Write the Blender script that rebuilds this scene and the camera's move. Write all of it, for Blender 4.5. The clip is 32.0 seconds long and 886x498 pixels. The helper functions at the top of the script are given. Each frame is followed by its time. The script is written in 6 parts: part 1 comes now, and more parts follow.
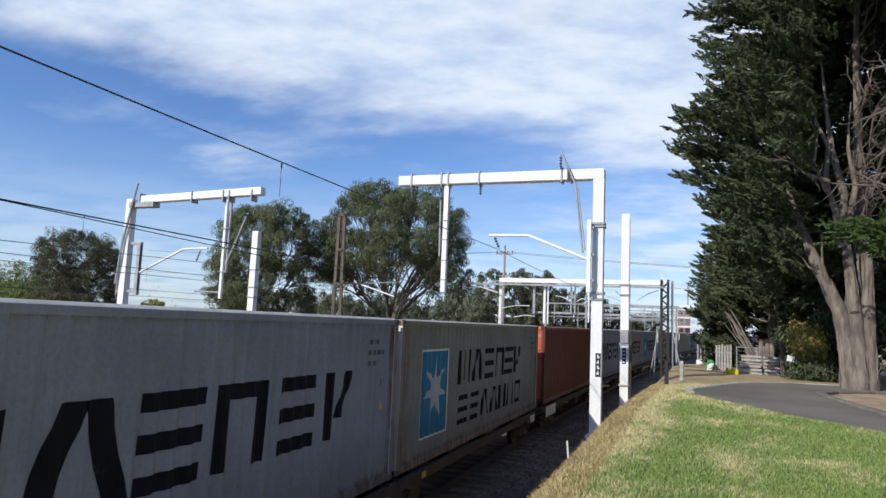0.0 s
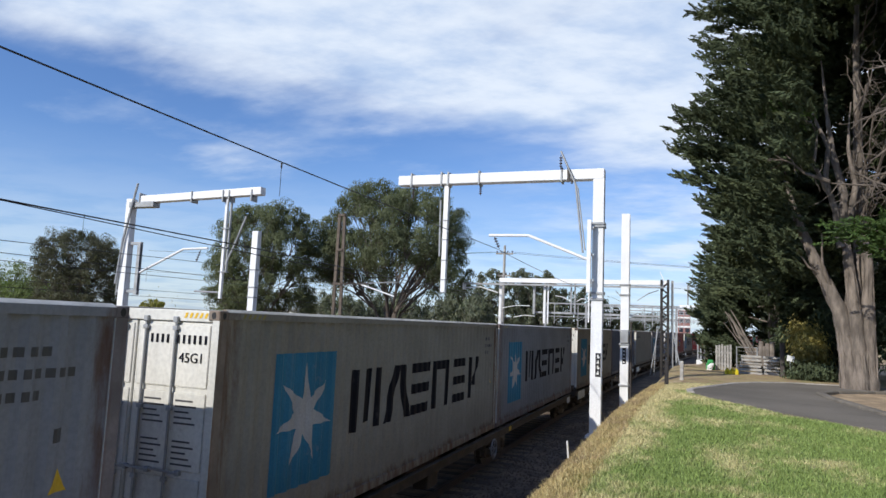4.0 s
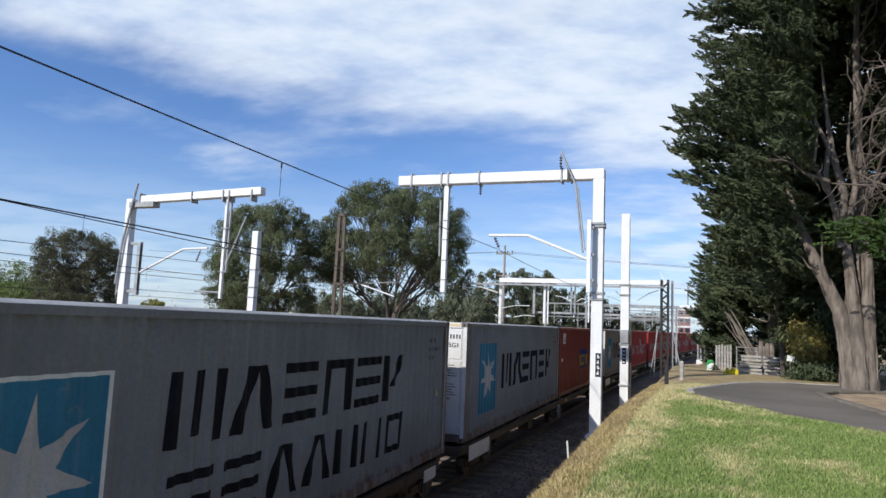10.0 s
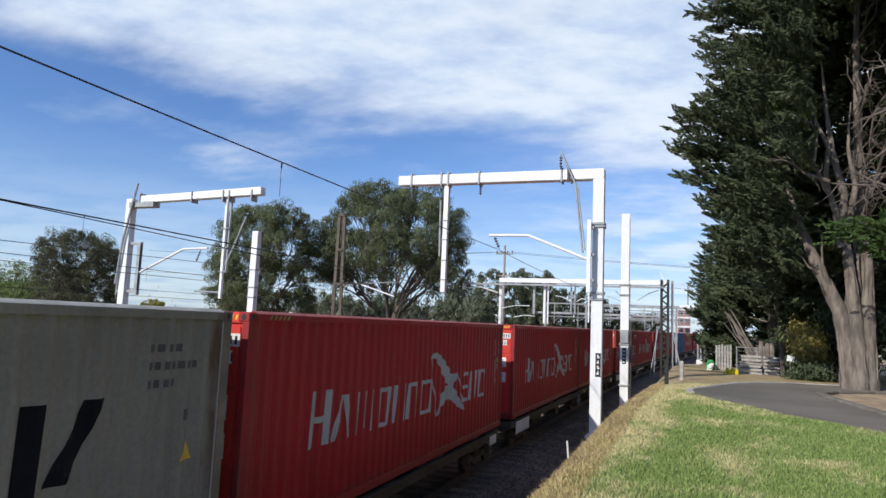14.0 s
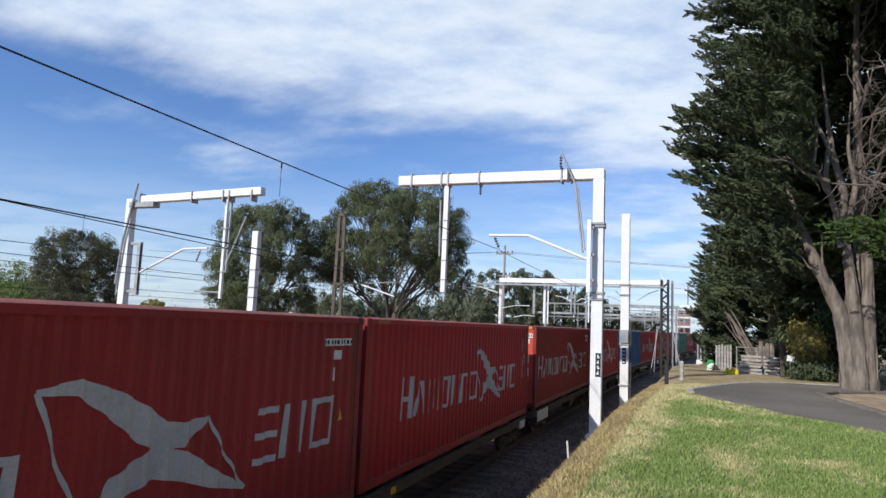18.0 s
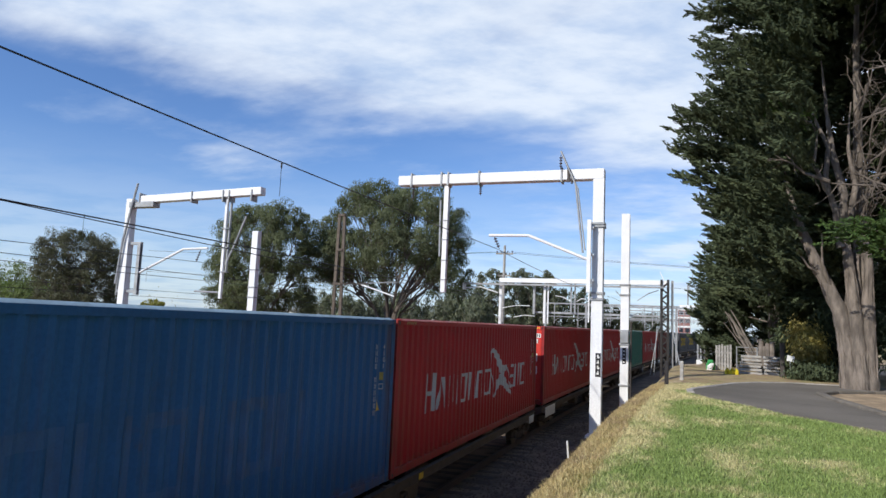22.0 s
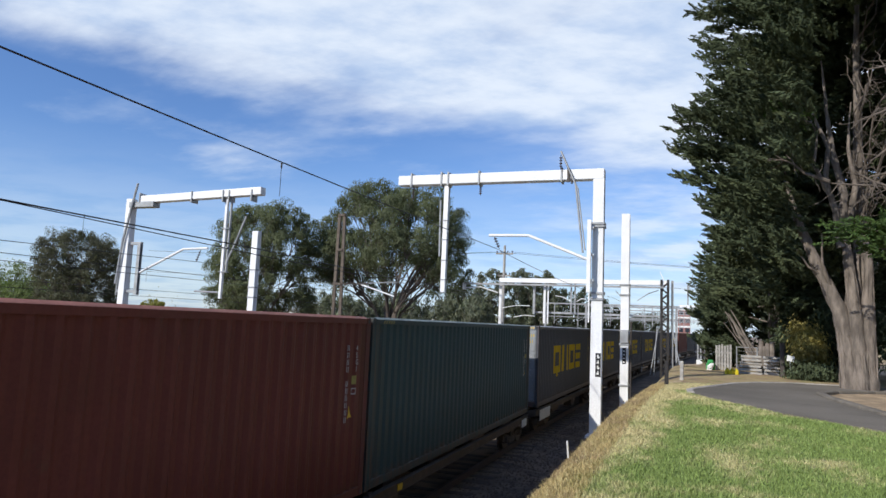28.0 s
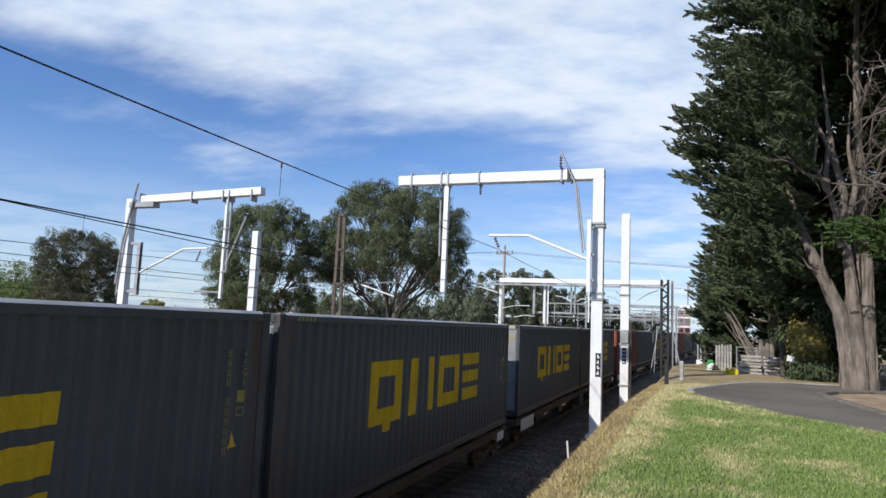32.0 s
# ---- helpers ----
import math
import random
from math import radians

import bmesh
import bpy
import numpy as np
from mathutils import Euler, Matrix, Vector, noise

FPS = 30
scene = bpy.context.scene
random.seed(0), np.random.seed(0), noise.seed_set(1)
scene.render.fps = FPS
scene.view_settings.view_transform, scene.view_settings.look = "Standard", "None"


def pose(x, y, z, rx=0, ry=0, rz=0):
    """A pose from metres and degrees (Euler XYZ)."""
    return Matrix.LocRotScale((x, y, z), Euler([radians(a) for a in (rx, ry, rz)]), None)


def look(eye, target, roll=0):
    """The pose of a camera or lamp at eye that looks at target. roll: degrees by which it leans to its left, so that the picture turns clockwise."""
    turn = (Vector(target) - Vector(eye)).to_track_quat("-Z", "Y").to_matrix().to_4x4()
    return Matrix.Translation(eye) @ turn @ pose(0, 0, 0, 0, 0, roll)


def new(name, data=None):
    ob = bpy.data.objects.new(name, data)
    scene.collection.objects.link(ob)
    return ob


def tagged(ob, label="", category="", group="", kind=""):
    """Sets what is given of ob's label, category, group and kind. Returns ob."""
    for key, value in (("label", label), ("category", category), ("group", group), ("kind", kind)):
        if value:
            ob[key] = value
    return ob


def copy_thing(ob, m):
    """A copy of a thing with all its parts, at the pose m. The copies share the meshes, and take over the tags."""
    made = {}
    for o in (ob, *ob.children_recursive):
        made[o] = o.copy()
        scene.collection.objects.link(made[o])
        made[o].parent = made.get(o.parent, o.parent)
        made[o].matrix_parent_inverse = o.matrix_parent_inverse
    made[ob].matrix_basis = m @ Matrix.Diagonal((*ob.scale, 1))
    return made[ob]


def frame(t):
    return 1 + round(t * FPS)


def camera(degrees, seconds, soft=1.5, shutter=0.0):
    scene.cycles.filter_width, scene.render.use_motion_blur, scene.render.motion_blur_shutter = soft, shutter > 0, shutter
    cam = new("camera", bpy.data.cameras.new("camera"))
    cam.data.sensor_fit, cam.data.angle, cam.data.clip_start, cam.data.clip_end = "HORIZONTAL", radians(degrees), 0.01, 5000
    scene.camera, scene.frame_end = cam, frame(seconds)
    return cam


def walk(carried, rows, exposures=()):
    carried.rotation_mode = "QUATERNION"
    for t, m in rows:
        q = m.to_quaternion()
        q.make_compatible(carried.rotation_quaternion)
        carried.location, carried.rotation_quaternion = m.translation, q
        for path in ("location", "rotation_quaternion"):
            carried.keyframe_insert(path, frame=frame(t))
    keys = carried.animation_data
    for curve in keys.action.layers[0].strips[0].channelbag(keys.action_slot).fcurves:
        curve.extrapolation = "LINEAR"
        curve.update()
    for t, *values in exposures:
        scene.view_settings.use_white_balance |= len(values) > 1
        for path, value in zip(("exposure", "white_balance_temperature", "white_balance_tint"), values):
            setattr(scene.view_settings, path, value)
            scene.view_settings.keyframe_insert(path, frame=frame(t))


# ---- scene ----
# ---------------------------------------------------------------- camera
EYE_Z = 3.90
cam = camera(67.34, 32.0, soft=1.5)
VIEW = look((0, 0, EYE_Z), (-0.342880, 0.932827, EYE_Z + 0.110583), 2.4492)
walk(cam, [(0.0, VIEW), (32.0, VIEW)], [(0.0, 0.0), (32.0, 0.0)])

# ---------------------------------------------------------------- sun and sky
SUN_AZ, SUN_EL = 30.0, 33.0        # sun behind the viewer, over the far side of the line
sx, sy, sz = -math.sin(radians(SUN_AZ)) * math.cos(radians(SUN_EL)), -math.cos(radians(SUN_AZ)) * math.cos(radians(SUN_EL)), math.sin(radians(SUN_EL))
sun = new("sun", bpy.data.lights.new("sun", "SUN"))
sun.data.energy, sun.data.angle, sun.data.color = 4.6, radians(0.53), (1.0, 0.955, 0.88)
sun.matrix_world = look((sx * 100, sy * 100, sz * 100), (0, 0, 0))

world = bpy.data.worlds.new("world")
scene.world = world
world.use_nodes = True


class Nodes:
    """Short-hand for wiring a node tree."""

    def __init__(self, tree):
        self.tree = tree
        tree.nodes.clear()

    def add(self, kind, sets=None, **inputs):
        n = self.tree.nodes.new(kind)
        for k, v in (sets or {}).items():
            setattr(n, k, v)
        for k, v in inputs.items():
            self.put(n, k.replace("_", " "), v)
        return n

    def put(self, n, key, v):
        s = n.inputs[int(key[1:])] if key[0] == "i" and key[1:].isdigit() else n.inputs[key]
        if isinstance(v, bpy.types.Node):
            v = v.outputs[0]
        if isinstance(v, bpy.types.NodeSocket):
            self.tree.links.new(v, s)
        else:
            s.default_value = v

    def math(self, op, a, b=0.0, c=0.0, clamp=False):
        return self.add("ShaderNodeMath", {"operation": op, "use_clamp": clamp}, i0=a, i1=b, i2=c)

    def smooth(self, x, lo, hi, a=0.0, b=1.0):
        n = self.add("ShaderNodeMapRange", {"interpolation_type": "SMOOTHSTEP"})
        for k, v in (("Value", x), ("From Min", lo), ("From Max", hi), ("To Min", a), ("To Max", b)):
            self.put(n, k, v)
        return n

    def mix(self, f, a, b, how="MIX"):
        n = self.add("ShaderNodeMix", {"data_type": "RGBA", "blend_type": how})
        self.put(n, "i0", f)
        for i, v in ((6, a), (7, b)):
            self.put(n, "i%d" % i, v if not isinstance(v, tuple) else (*v, 1.0)[:4])
        return n.outputs[2]

    def noise(self, vec, scale, detail=4.0, rough=0.55):
        n = self.add("ShaderNodeTexNoise")
        for k, v in (("Vector", vec), ("Scale", scale), ("Detail", detail), ("Roughness", rough)):
            self.put(n, k, v)
        return n

    def scaled(self, vec, s, loc=(0, 0, 0)):
        n = self.add("ShaderNodeMapping")
        for k, v in (("Vector", vec), ("Scale", s), ("Location", loc)):
            self.put(n, k, v)
        return n


def build_sky():
    n = Nodes(world.node_tree)
    sky = n.add("ShaderNodeTexSky", {"sky_type": "NISHITA", "sun_disc": False, "sun_elevation": radians(SUN_EL), "sun_rotation": radians(180 + SUN_AZ), "altitude": 20.0, "air_density": 1.0, "dust_density": 0.4, "ozone_density": 1.6})
    way = n.add("ShaderNodeTexCoord").outputs["Generated"]
    parts = n.add("ShaderNodeSeparateXYZ", Vector=way)
    z = parts.outputs["Z"]
    up = n.math("MAXIMUM", z, 0.0)
    # cloud deck: directions projected on a plane overhead, drawn out in streaks
    den = n.math("ADD", up, 0.12)
    u, v = n.math("DIVIDE", parts.outputs["X"], den), n.math("DIVIDE", parts.outputs["Y"], den)
    plane = n.add("ShaderNodeCombineXYZ", X=u, Y=v, Z=0.0)
    turned = n.add("ShaderNodeMapping")
    n.put(turned, "Vector", plane)
    n.put(turned, "Rotation", (0, 0, radians(28)))
    n.put(turned, "Scale", (0.62, 1.0, 1.0))
    big = n.noise(turned, 1.15, 5.0, 0.52)
    fine = n.noise(turned, 4.2, 6.0, 0.6)
    # the deck thickens overhead and towards the east
    side = n.math("MULTIPLY", parts.outputs["X"], 0.16)
    lift = n.math("ADD", z, side)
    deck = n.smooth(lift, 0.15, 0.34)
    open_sky = n.smooth(z, 0.52, 0.72, 1.0, 0.0)
    ahead = n.smooth(parts.outputs["Y"], -0.2, 0.35)
    open_sky = n.math("MULTIPLY", open_sky, ahead)
    dense = n.math("ADD", n.math("MULTIPLY", big, 0.95), n.math("MULTIPLY", fine, 0.35))
    dense = n.math("ADD", dense, n.math("MULTIPLY", deck, 0.52))
    mask = n.smooth(dense, 0.70, 1.08)
    veil = n.smooth(n.noise(turned, 2.3, 6.0, 0.62), 0.46, 0.80, 0.0, 0.34)
    mask = n.math("MULTIPLY", n.math("MAXIMUM", mask, veil), open_sky)
    low = n.smooth(up, 0.0, 0.26, 0.55, 0.0)
    # a pale bank of cloud low in the north-east
    bank = n.math("MULTIPLY", n.smooth(parts.outputs["X"], -0.42, 0.02), n.smooth(up, 0.14, 0.36, 0.85, 0.0))
    bank = n.math("MULTIPLY", bank, n.smooth(n.noise(turned, 1.7, 6.0, 0.6), 0.32, 0.62))
    low = n.math("MAXIMUM", low, bank)
    mask = n.math("MAXIMUM", mask, low)
    mask = n.math("MULTIPLY", mask, 0.93)
    shade = n.smooth(n.noise(n.scaled(turned, (1.5, 1.0, 1.0), (0.7, 0.2, 0)), 2.8, 6.0, 0.58), 0.30, 0.60)
    cloud = n.mix(shade, (5.9, 7.6, 10.5), (9.8, 10.8, 12.2))
    blue = n.mix(1.0, sky.outputs[0], (0.94, 1.24, 1.76), "MULTIPLY")
    colour = n.mix(mask, blue, cloud)
    bg = n.add("ShaderNodeBackground", Color=colour, Strength=0.085)
    out = n.add("ShaderNodeOutputWorld", Surface=bg)


build_sky()

# ---------------------------------------------------------------- materials
MATS = {}


def surface(name, base, rough=0.7, metal=0.0, var=0.18, scale=2.5, grain=40.0, bump=0.15, dirt=None, dirt_amount=0.0, streak=0.0, per_object=0.0, second=None, second_at=(0.5, 0.6), leafy=0.0, stretch=(1, 1, 1), spec=0.4, ends=None, thin=0.32):
    """A painted, weathered or natural surface with variation at two scales."""
    if name in MATS:
        return MATS[name]
    m = bpy.data.materials.new(name)
    m.use_nodes = True
    n = Nodes(m.node_tree)
    at = n.add("ShaderNodeTexCoord").outputs["Object"]
    at = n.scaled(at, stretch)
    info = n.add("ShaderNodeObjectInfo")
    coarse, fine = n.noise(at, scale, 5.0), n.noise(at, grain, 3.0)
    lo = tuple(c * (1 - var) for c in base)
    hi = tuple(min(1.0, c * (1 + var)) for c in base)
    col = n.mix(n.smooth(coarse, 0.3, 0.7), lo, hi)
    if second:
        col = n.mix(n.smooth(n.noise(at, scale * 0.45, 6.0, 0.6), *second_at), col, second)
    col = n.mix(n.smooth(fine, 0.3, 0.75, 0.0, 0.3), col, tuple(c * 0.55 for c in base))
    if streak:
        tall = n.noise(n.scaled(at, (7.0, 7.0, 0.45)), 1.0, 5.0, 0.65)
        col = n.mix(n.smooth(tall, 0.5, 0.78, 0.0, streak), col, dirt or (0.12, 0.09, 0.07))
    if dirt_amount:
        spots = n.noise(at, scale * 1.9, 8.0, 0.7)
        col = n.mix(n.smooth(spots, 0.60, 0.74, 0.0, dirt_amount), col, dirt or (0.10, 0.07, 0.05))
    if ends:
        raw = n.add("ShaderNodeSeparateXYZ", Vector=n.add("ShaderNodeTexCoord").outputs["Object"])
        edge = n.math("MAXIMUM", n.smooth(raw.outputs["Y"], 0.05, 0.75, 1.0, 0.0), n.smooth(raw.outputs["Y"], 11.6, 12.15, 0.0, 1.0))
        edge = n.math("MAXIMUM", edge, n.smooth(raw.outputs["Z"], 0.12, 0.45, 0.75, 0.0))
        worn = n.math("ADD", n.math("MULTIPLY", edge, 0.42), n.math("MULTIPLY", n.noise(n.scaled(at, (3.0, 3.0, 0.8)), 1.6, 7.0, 0.68), 0.8))
        col = n.mix(n.smooth(worn, 0.56, 0.86, 0.0, ends), col, (0.12, 0.062, 0.036))
    if per_object:
        g = n.smooth(info.outputs["Random"], 0.0, 1.0, 1 - per_object, 1 + per_object)
        tint = n.add("ShaderNodeCombineXYZ", X=g, Y=g, Z=g)
        col = n.mix(1.0, col, tint.outputs[0], "MULTIPLY")
    if leafy:
        isle = n.add("ShaderNodeNewGeometry").outputs["Random Per Island"]
        g = n.smooth(isle, 0.0, 1.0, 1 - leafy, 1 + leafy)
        tint = n.add("ShaderNodeCombineXYZ", X=g, Y=g, Z=n.math("MULTIPLY", g, 0.95))
        col = n.mix(1.0, col, tint.outputs[0], "MULTIPLY")
    b = n.add("ShaderNodeBsdfPrincipled", Base_Color=col, Metallic=metal, Specular_IOR_Level=spec)
    out = b
    if leafy:
        lit_through = n.add("ShaderNodeBsdfTranslucent", Color=n.mix(1.0, col, (1.15, 1.25, 0.7), "MULTIPLY"))
        out = n.add("ShaderNodeMixShader", i0=thin, i1=b, i2=lit_through)
    n.put(b, "Roughness", n.smooth(coarse, 0.2, 0.8, max(0.05, rough - 0.08), min(1.0, rough + 0.08)))
    if bump:
        bm = n.add("ShaderNodeBump", Strength=bump, Distance=0.02, Height=n.math("ADD", fine, coarse))
        n.put(b, "Normal", bm)
    n.add("ShaderNodeOutputMaterial", Surface=out)
    MATS[name] = m
    return m


def paint(name, base, streak=0.35, dirt=0.55, rough=0.55, ends=None, grime=(0.10, 0.065, 0.045), spec=0.14):
    return surface(name, base, rough, 0.0, 0.10, 0.9, 22.0, 0.05, grime, dirt, streak, 0.05, spec=spec, ends=ends)


WHITE_STEEL = surface("galvanised_white_steel", (0.80, 0.81, 0.82), 0.5, 0.0, 0.06, 1.5, 30, 0.04, (0.35, 0.33, 0.30), 0.25, 0.15)
GREY_STEEL = surface("weathered_grey_steel", (0.33, 0.34, 0.35), 0.55, 0.3, 0.2, 3, 40, 0.08)
DARK_STEEL = surface("dark_rusty_steel", (0.075, 0.065, 0.06), 0.7, 0.2, 0.3, 3, 40, 0.1, (0.13, 0.06, 0.03), 0.5)
WIRE = surface("dark_wire", (0.03, 0.03, 0.035), 0.5, 0.4, 0.1, 4, 30, 0.0)
PORCELAIN = surface("insulator_brown", (0.06, 0.035, 0.03), 0.25, 0.0, 0.1, 8, 30, 0.0)
BLACK_PAINT = surface("black_paint", (0.02, 0.02, 0.022), 0.55, 0.0, 0.2, 3, 30, 0.02)
TARRED_STEEL = surface("old_tarred_steel", (0.032, 0.029, 0.028), 0.75, 0.1, 0.3, 3, 40, 0.1)
BROWN_STEEL = surface("weathered_brown_steel", (0.115, 0.092, 0.072), 0.8, 0.1, 0.3, 3, 40, 0.1, (0.06, 0.04, 0.03), 0.4)
PALE_STEM = surface("pale_dead_stem", (0.20, 0.17, 0.145), 0.95, 0.0, 0.3, 4, 20, 0.4)
RUBBER = surface("seal_rubber", (0.025, 0.025, 0.025), 0.8, 0.0, 0.1, 4, 30, 0.02)
UNDERFRAME = surface("underframe_grime", (0.085, 0.064, 0.048), 0.85, 0.1, 0.3, 3, 30, 0.15, (0.16, 0.09, 0.05), 0.5)
WHEEL = surface("wheel_steel", (0.16, 0.13, 0.11), 0.5, 0.7, 0.2, 4, 40, 0.05)
PLATE_WHITE = surface("white_plate", (0.72, 0.72, 0.70), 0.5, 0.0, 0.1, 3, 40, 0.02, (0.2, 0.16, 0.12), 0.5)
YELLOW = surface("yellow_mark", (0.72, 0.46, 0.03), 0.5, 0.0, 0.1, 3, 40, 0.02, (0.1, 0.06, 0.03), 0.5)
LOGO_BLUE = surface("light_blue_panel", (0.048, 0.195, 0.305), 0.5, 0.0, 0.1, 1.5, 30, 0.03, (0.3, 0.3, 0.3), 0.4, 0.25, spec=0.04)
LOGO_WHITE = surface("faded_white_decal", (0.46, 0.455, 0.45), 0.55, 0.0, 0.1, 2, 30, 0.03, (0.25, 0.2, 0.18), 0.4, spec=0.04)
LOGO_BLACK = surface("worn_black_decal", (0.014, 0.014, 0.019), 0.55, 0.0, 0.2, 2, 30, 0.03, (0.12, 0.12, 0.12), 0.3, spec=0.04)
FADED_BLACK = surface("faded_black_print", (0.075, 0.075, 0.08), 0.6)
FADED_YELLOW = surface("faded_yellow_print", (0.30, 0.25, 0.07), 0.6)
LOGO_YELLOW = surface("yellow_decal", (0.58, 0.40, 0.025), 0.5, 0.0, 0.08, 2, 30, 0.03, spec=0.04)
LOGO_NAVY = surface("navy_decal", (0.03, 0.045, 0.22), 0.5, 0.0, 0.1, 2, 30, 0.03, spec=0.04)
BALLAST = surface("railway_ballast", (0.195, 0.143, 0.105), 0.95, 0.0, 0.45, 1.2, 22, 0.9, (0.17, 0.115, 0.075), 0.6)
RAIL = surface("rail_steel", (0.18, 0.14, 0.12), 0.4, 0.8, 0.2, 4, 30, 0.05)
SLEEPER = surface("concrete_sleeper", (0.10, 0.08, 0.064), 0.9, 0.0, 0.2, 3, 30, 0.2)
ASPHALT = surface("worn_asphalt", (0.150, 0.132, 0.108), 0.95, 0.0, 0.22, 0.5, 60, 0.25, (0.05, 0.05, 0.05), 0.4)
KERB = surface("kerb_concrete", (0.165, 0.145, 0.118), 0.9, 0.0, 0.2, 2, 30, 0.25)
PALE_KERB = surface("pale_concrete", (0.36, 0.33, 0.29), 0.9, 0.0, 0.2, 2, 30, 0.25)
CYPRESS_BARK = surface("cypress_bark", (0.175, 0.146, 0.121), 0.95, 0.0, 0.45, 2.6, 14, 1.0, (0.06, 0.046, 0.037), 0.75, 0.55, stretch=(2.2, 2.2, 0.6))
DEAD_WOOD = surface("dead_branch_wood", (0.145, 0.120, 0.10), 0.95, 0.0, 0.25, 4, 20, 0.4)
GUM_BARK = surface("gum_bark", (0.125, 0.105, 0.090), 0.9, 0.0, 0.4, 1.5, 14, 0.4, (0.08, 0.06, 0.05), 0.5, stretch=(2, 2, 0.6))
CYPRESS_LEAF = surface("cypress_foliage", (0.070, 0.088, 0.050), 0.8, 0.0, 0.4, 1.1, 6, 0.0, leafy=0.16, thin=0.10, spec=0.12, second=(0.095, 0.108, 0.052), second_at=(0.5, 0.7))
GUM_LEAF = surface("gum_foliage", (0.142, 0.162, 0.096), 0.7, 0.0, 0.35, 0.7, 5, 0.0, leafy=0.22, spec=0.2)
FAR_LEAF = surface("far_foliage", (0.070, 0.084, 0.052), 0.75, 0.0, 0.35, 0.5, 5, 0.0, leafy=0.4)
GREY_LEAF = surface("grey_gum_foliage", (0.102, 0.104, 0.070), 0.7, 0.0, 0.35, 0.6, 5, 0.0, leafy=0.4)
# distance haze mixed into the leaf colour: paler and greyer
HAZY_LEAF = surface("haze_tinted_foliage", (0.15, 0.165, 0.115), 0.8, 0.0, 0.3, 0.5, 5, 0.0, leafy=0.35)
SCRUB_LEAF = surface("scrub_foliage", (0.135, 0.175, 0.062), 0.7, 0.0, 0.3, 0.5, 6, 0.0, leafy=0.4)
WATTLE_LEAF = surface("yellow_green_foliage", (0.23, 0.22, 0.05), 0.7, 0.0, 0.3, 0.8, 6, 0.0, leafy=0.4)
# leaf colour brightened so that the shaded shrub looks sunlit
SUN_LIFTED_LEAF = surface("sun_lifted_yellow_foliage", (0.30, 0.255, 0.085), 0.7, 0.0, 0.35, 0.8, 6, 0.0, leafy=0.35)
OLD_TIMBER = surface("grey_old_timber", (0.37, 0.355, 0.33), 0.9, 0.0, 0.25, 2.5, 25, 0.4, stretch=(1, 1, 3))
GREEN_PLASTIC = surface("green_plastic", (0.05, 0.30, 0.09), 0.5, 0.0, 0.1, 4, 30, 0.03)
CREAM_WALL = surface("pale_wall", (0.70, 0.70, 0.68), 0.8, 0.0, 0.1, 1, 10, 0.05)
# brick red muted in its colour for the haze of distance
BRICK_WALL = surface("red_brick_wall", (0.30, 0.15, 0.13), 0.85, 0.0, 0.15, 1.5, 12, 0.1)
DARK_GLASS = surface("window_glass", (0.03, 0.035, 0.045), 0.1, 0.0, 0.1, 1, 10, 0.0, spec=0.6)


def turf(name, green, dry, soil=None):
    """Mown grass with dry straw patches, alike on the ground and on its blades."""
    m = bpy.data.materials.new(name)
    m.use_nodes = True
    n = Nodes(m.node_tree)
    at = n.add("ShaderNodeTexCoord").outputs["Object"]
    parts = n.add("ShaderNodeSeparateXYZ", Vector=at)
    patch = n.noise(n.scaled(at, (1.3, 0.9, 1.0), (3.0, 1.0, 0)), 0.62, 5.0, 0.62)
    fine = n.noise(at, 9.0, 4.0, 0.6)
    # the crown of the bank and the far verge are dry
    crest = n.smooth(parts.outputs["X"], -1.6, 0.1, 0.27, 0.0)
    far = n.smooth(parts.outputs["Y"], 14.0, 21.0, 0.0, 0.22)
    dryness = n.math("ADD", n.math("ADD", patch, crest), far)
    dryness = n.math("ADD", dryness, n.math("MULTIPLY", n.math("SUBTRACT", fine, 0.5), 0.45))
    col = n.mix(n.smooth(dryness, 0.46, 0.74), green, dry)
    col = n.mix(n.smooth(n.noise(at, 30.0, 3.0), 0.35, 0.7, 0.0, 0.4), col, tuple(c * 0.5 for c in green))
    if soil:
        col = n.mix(n.smooth(n.noise(at, 1.6, 6.0, 0.65), 0.45, 0.62), col, soil)
    isle = n.add("ShaderNodeNewGeometry").outputs["Random Per Island"]
    g = n.smooth(isle, 0.0, 1.0, 0.7, 1.25)
    col = n.mix(1.0, col, n.add("ShaderNodeCombineXYZ", X=g, Y=g, Z=g).outputs[0], "MULTIPLY")
    b = n.add("ShaderNodeBsdfPrincipled", Base_Color=col, Roughness=0.9, Specular_IOR_Level=0.15)
    n.put(b, "Normal", n.add("ShaderNodeBump", Strength=0.6, Distance=0.03, Height=fine))
    n.add("ShaderNodeOutputMaterial", Surface=b)
    return m


GRASS = turf("mown_grass", (0.215, 0.292, 0.088), (0.60, 0.52, 0.285))
BANK = turf("dry_bank", (0.24, 0.23, 0.07), (0.50, 0.39, 0.19), (0.30, 0.22, 0.13))
LITTER_AND_DIM_GROUND = surface("brown_litter_and_dim_ground", (0.36, 0.265, 0.165), 0.95, 0.0, 0.35, 2.0, 30, 0.5, (0.16, 0.11, 0.07), 0.6)
DRY_GROUND = turf("dry_ground", (0.26, 0.25, 0.09), (0.50, 0.39, 0.21), (0.36, 0.26, 0.165))


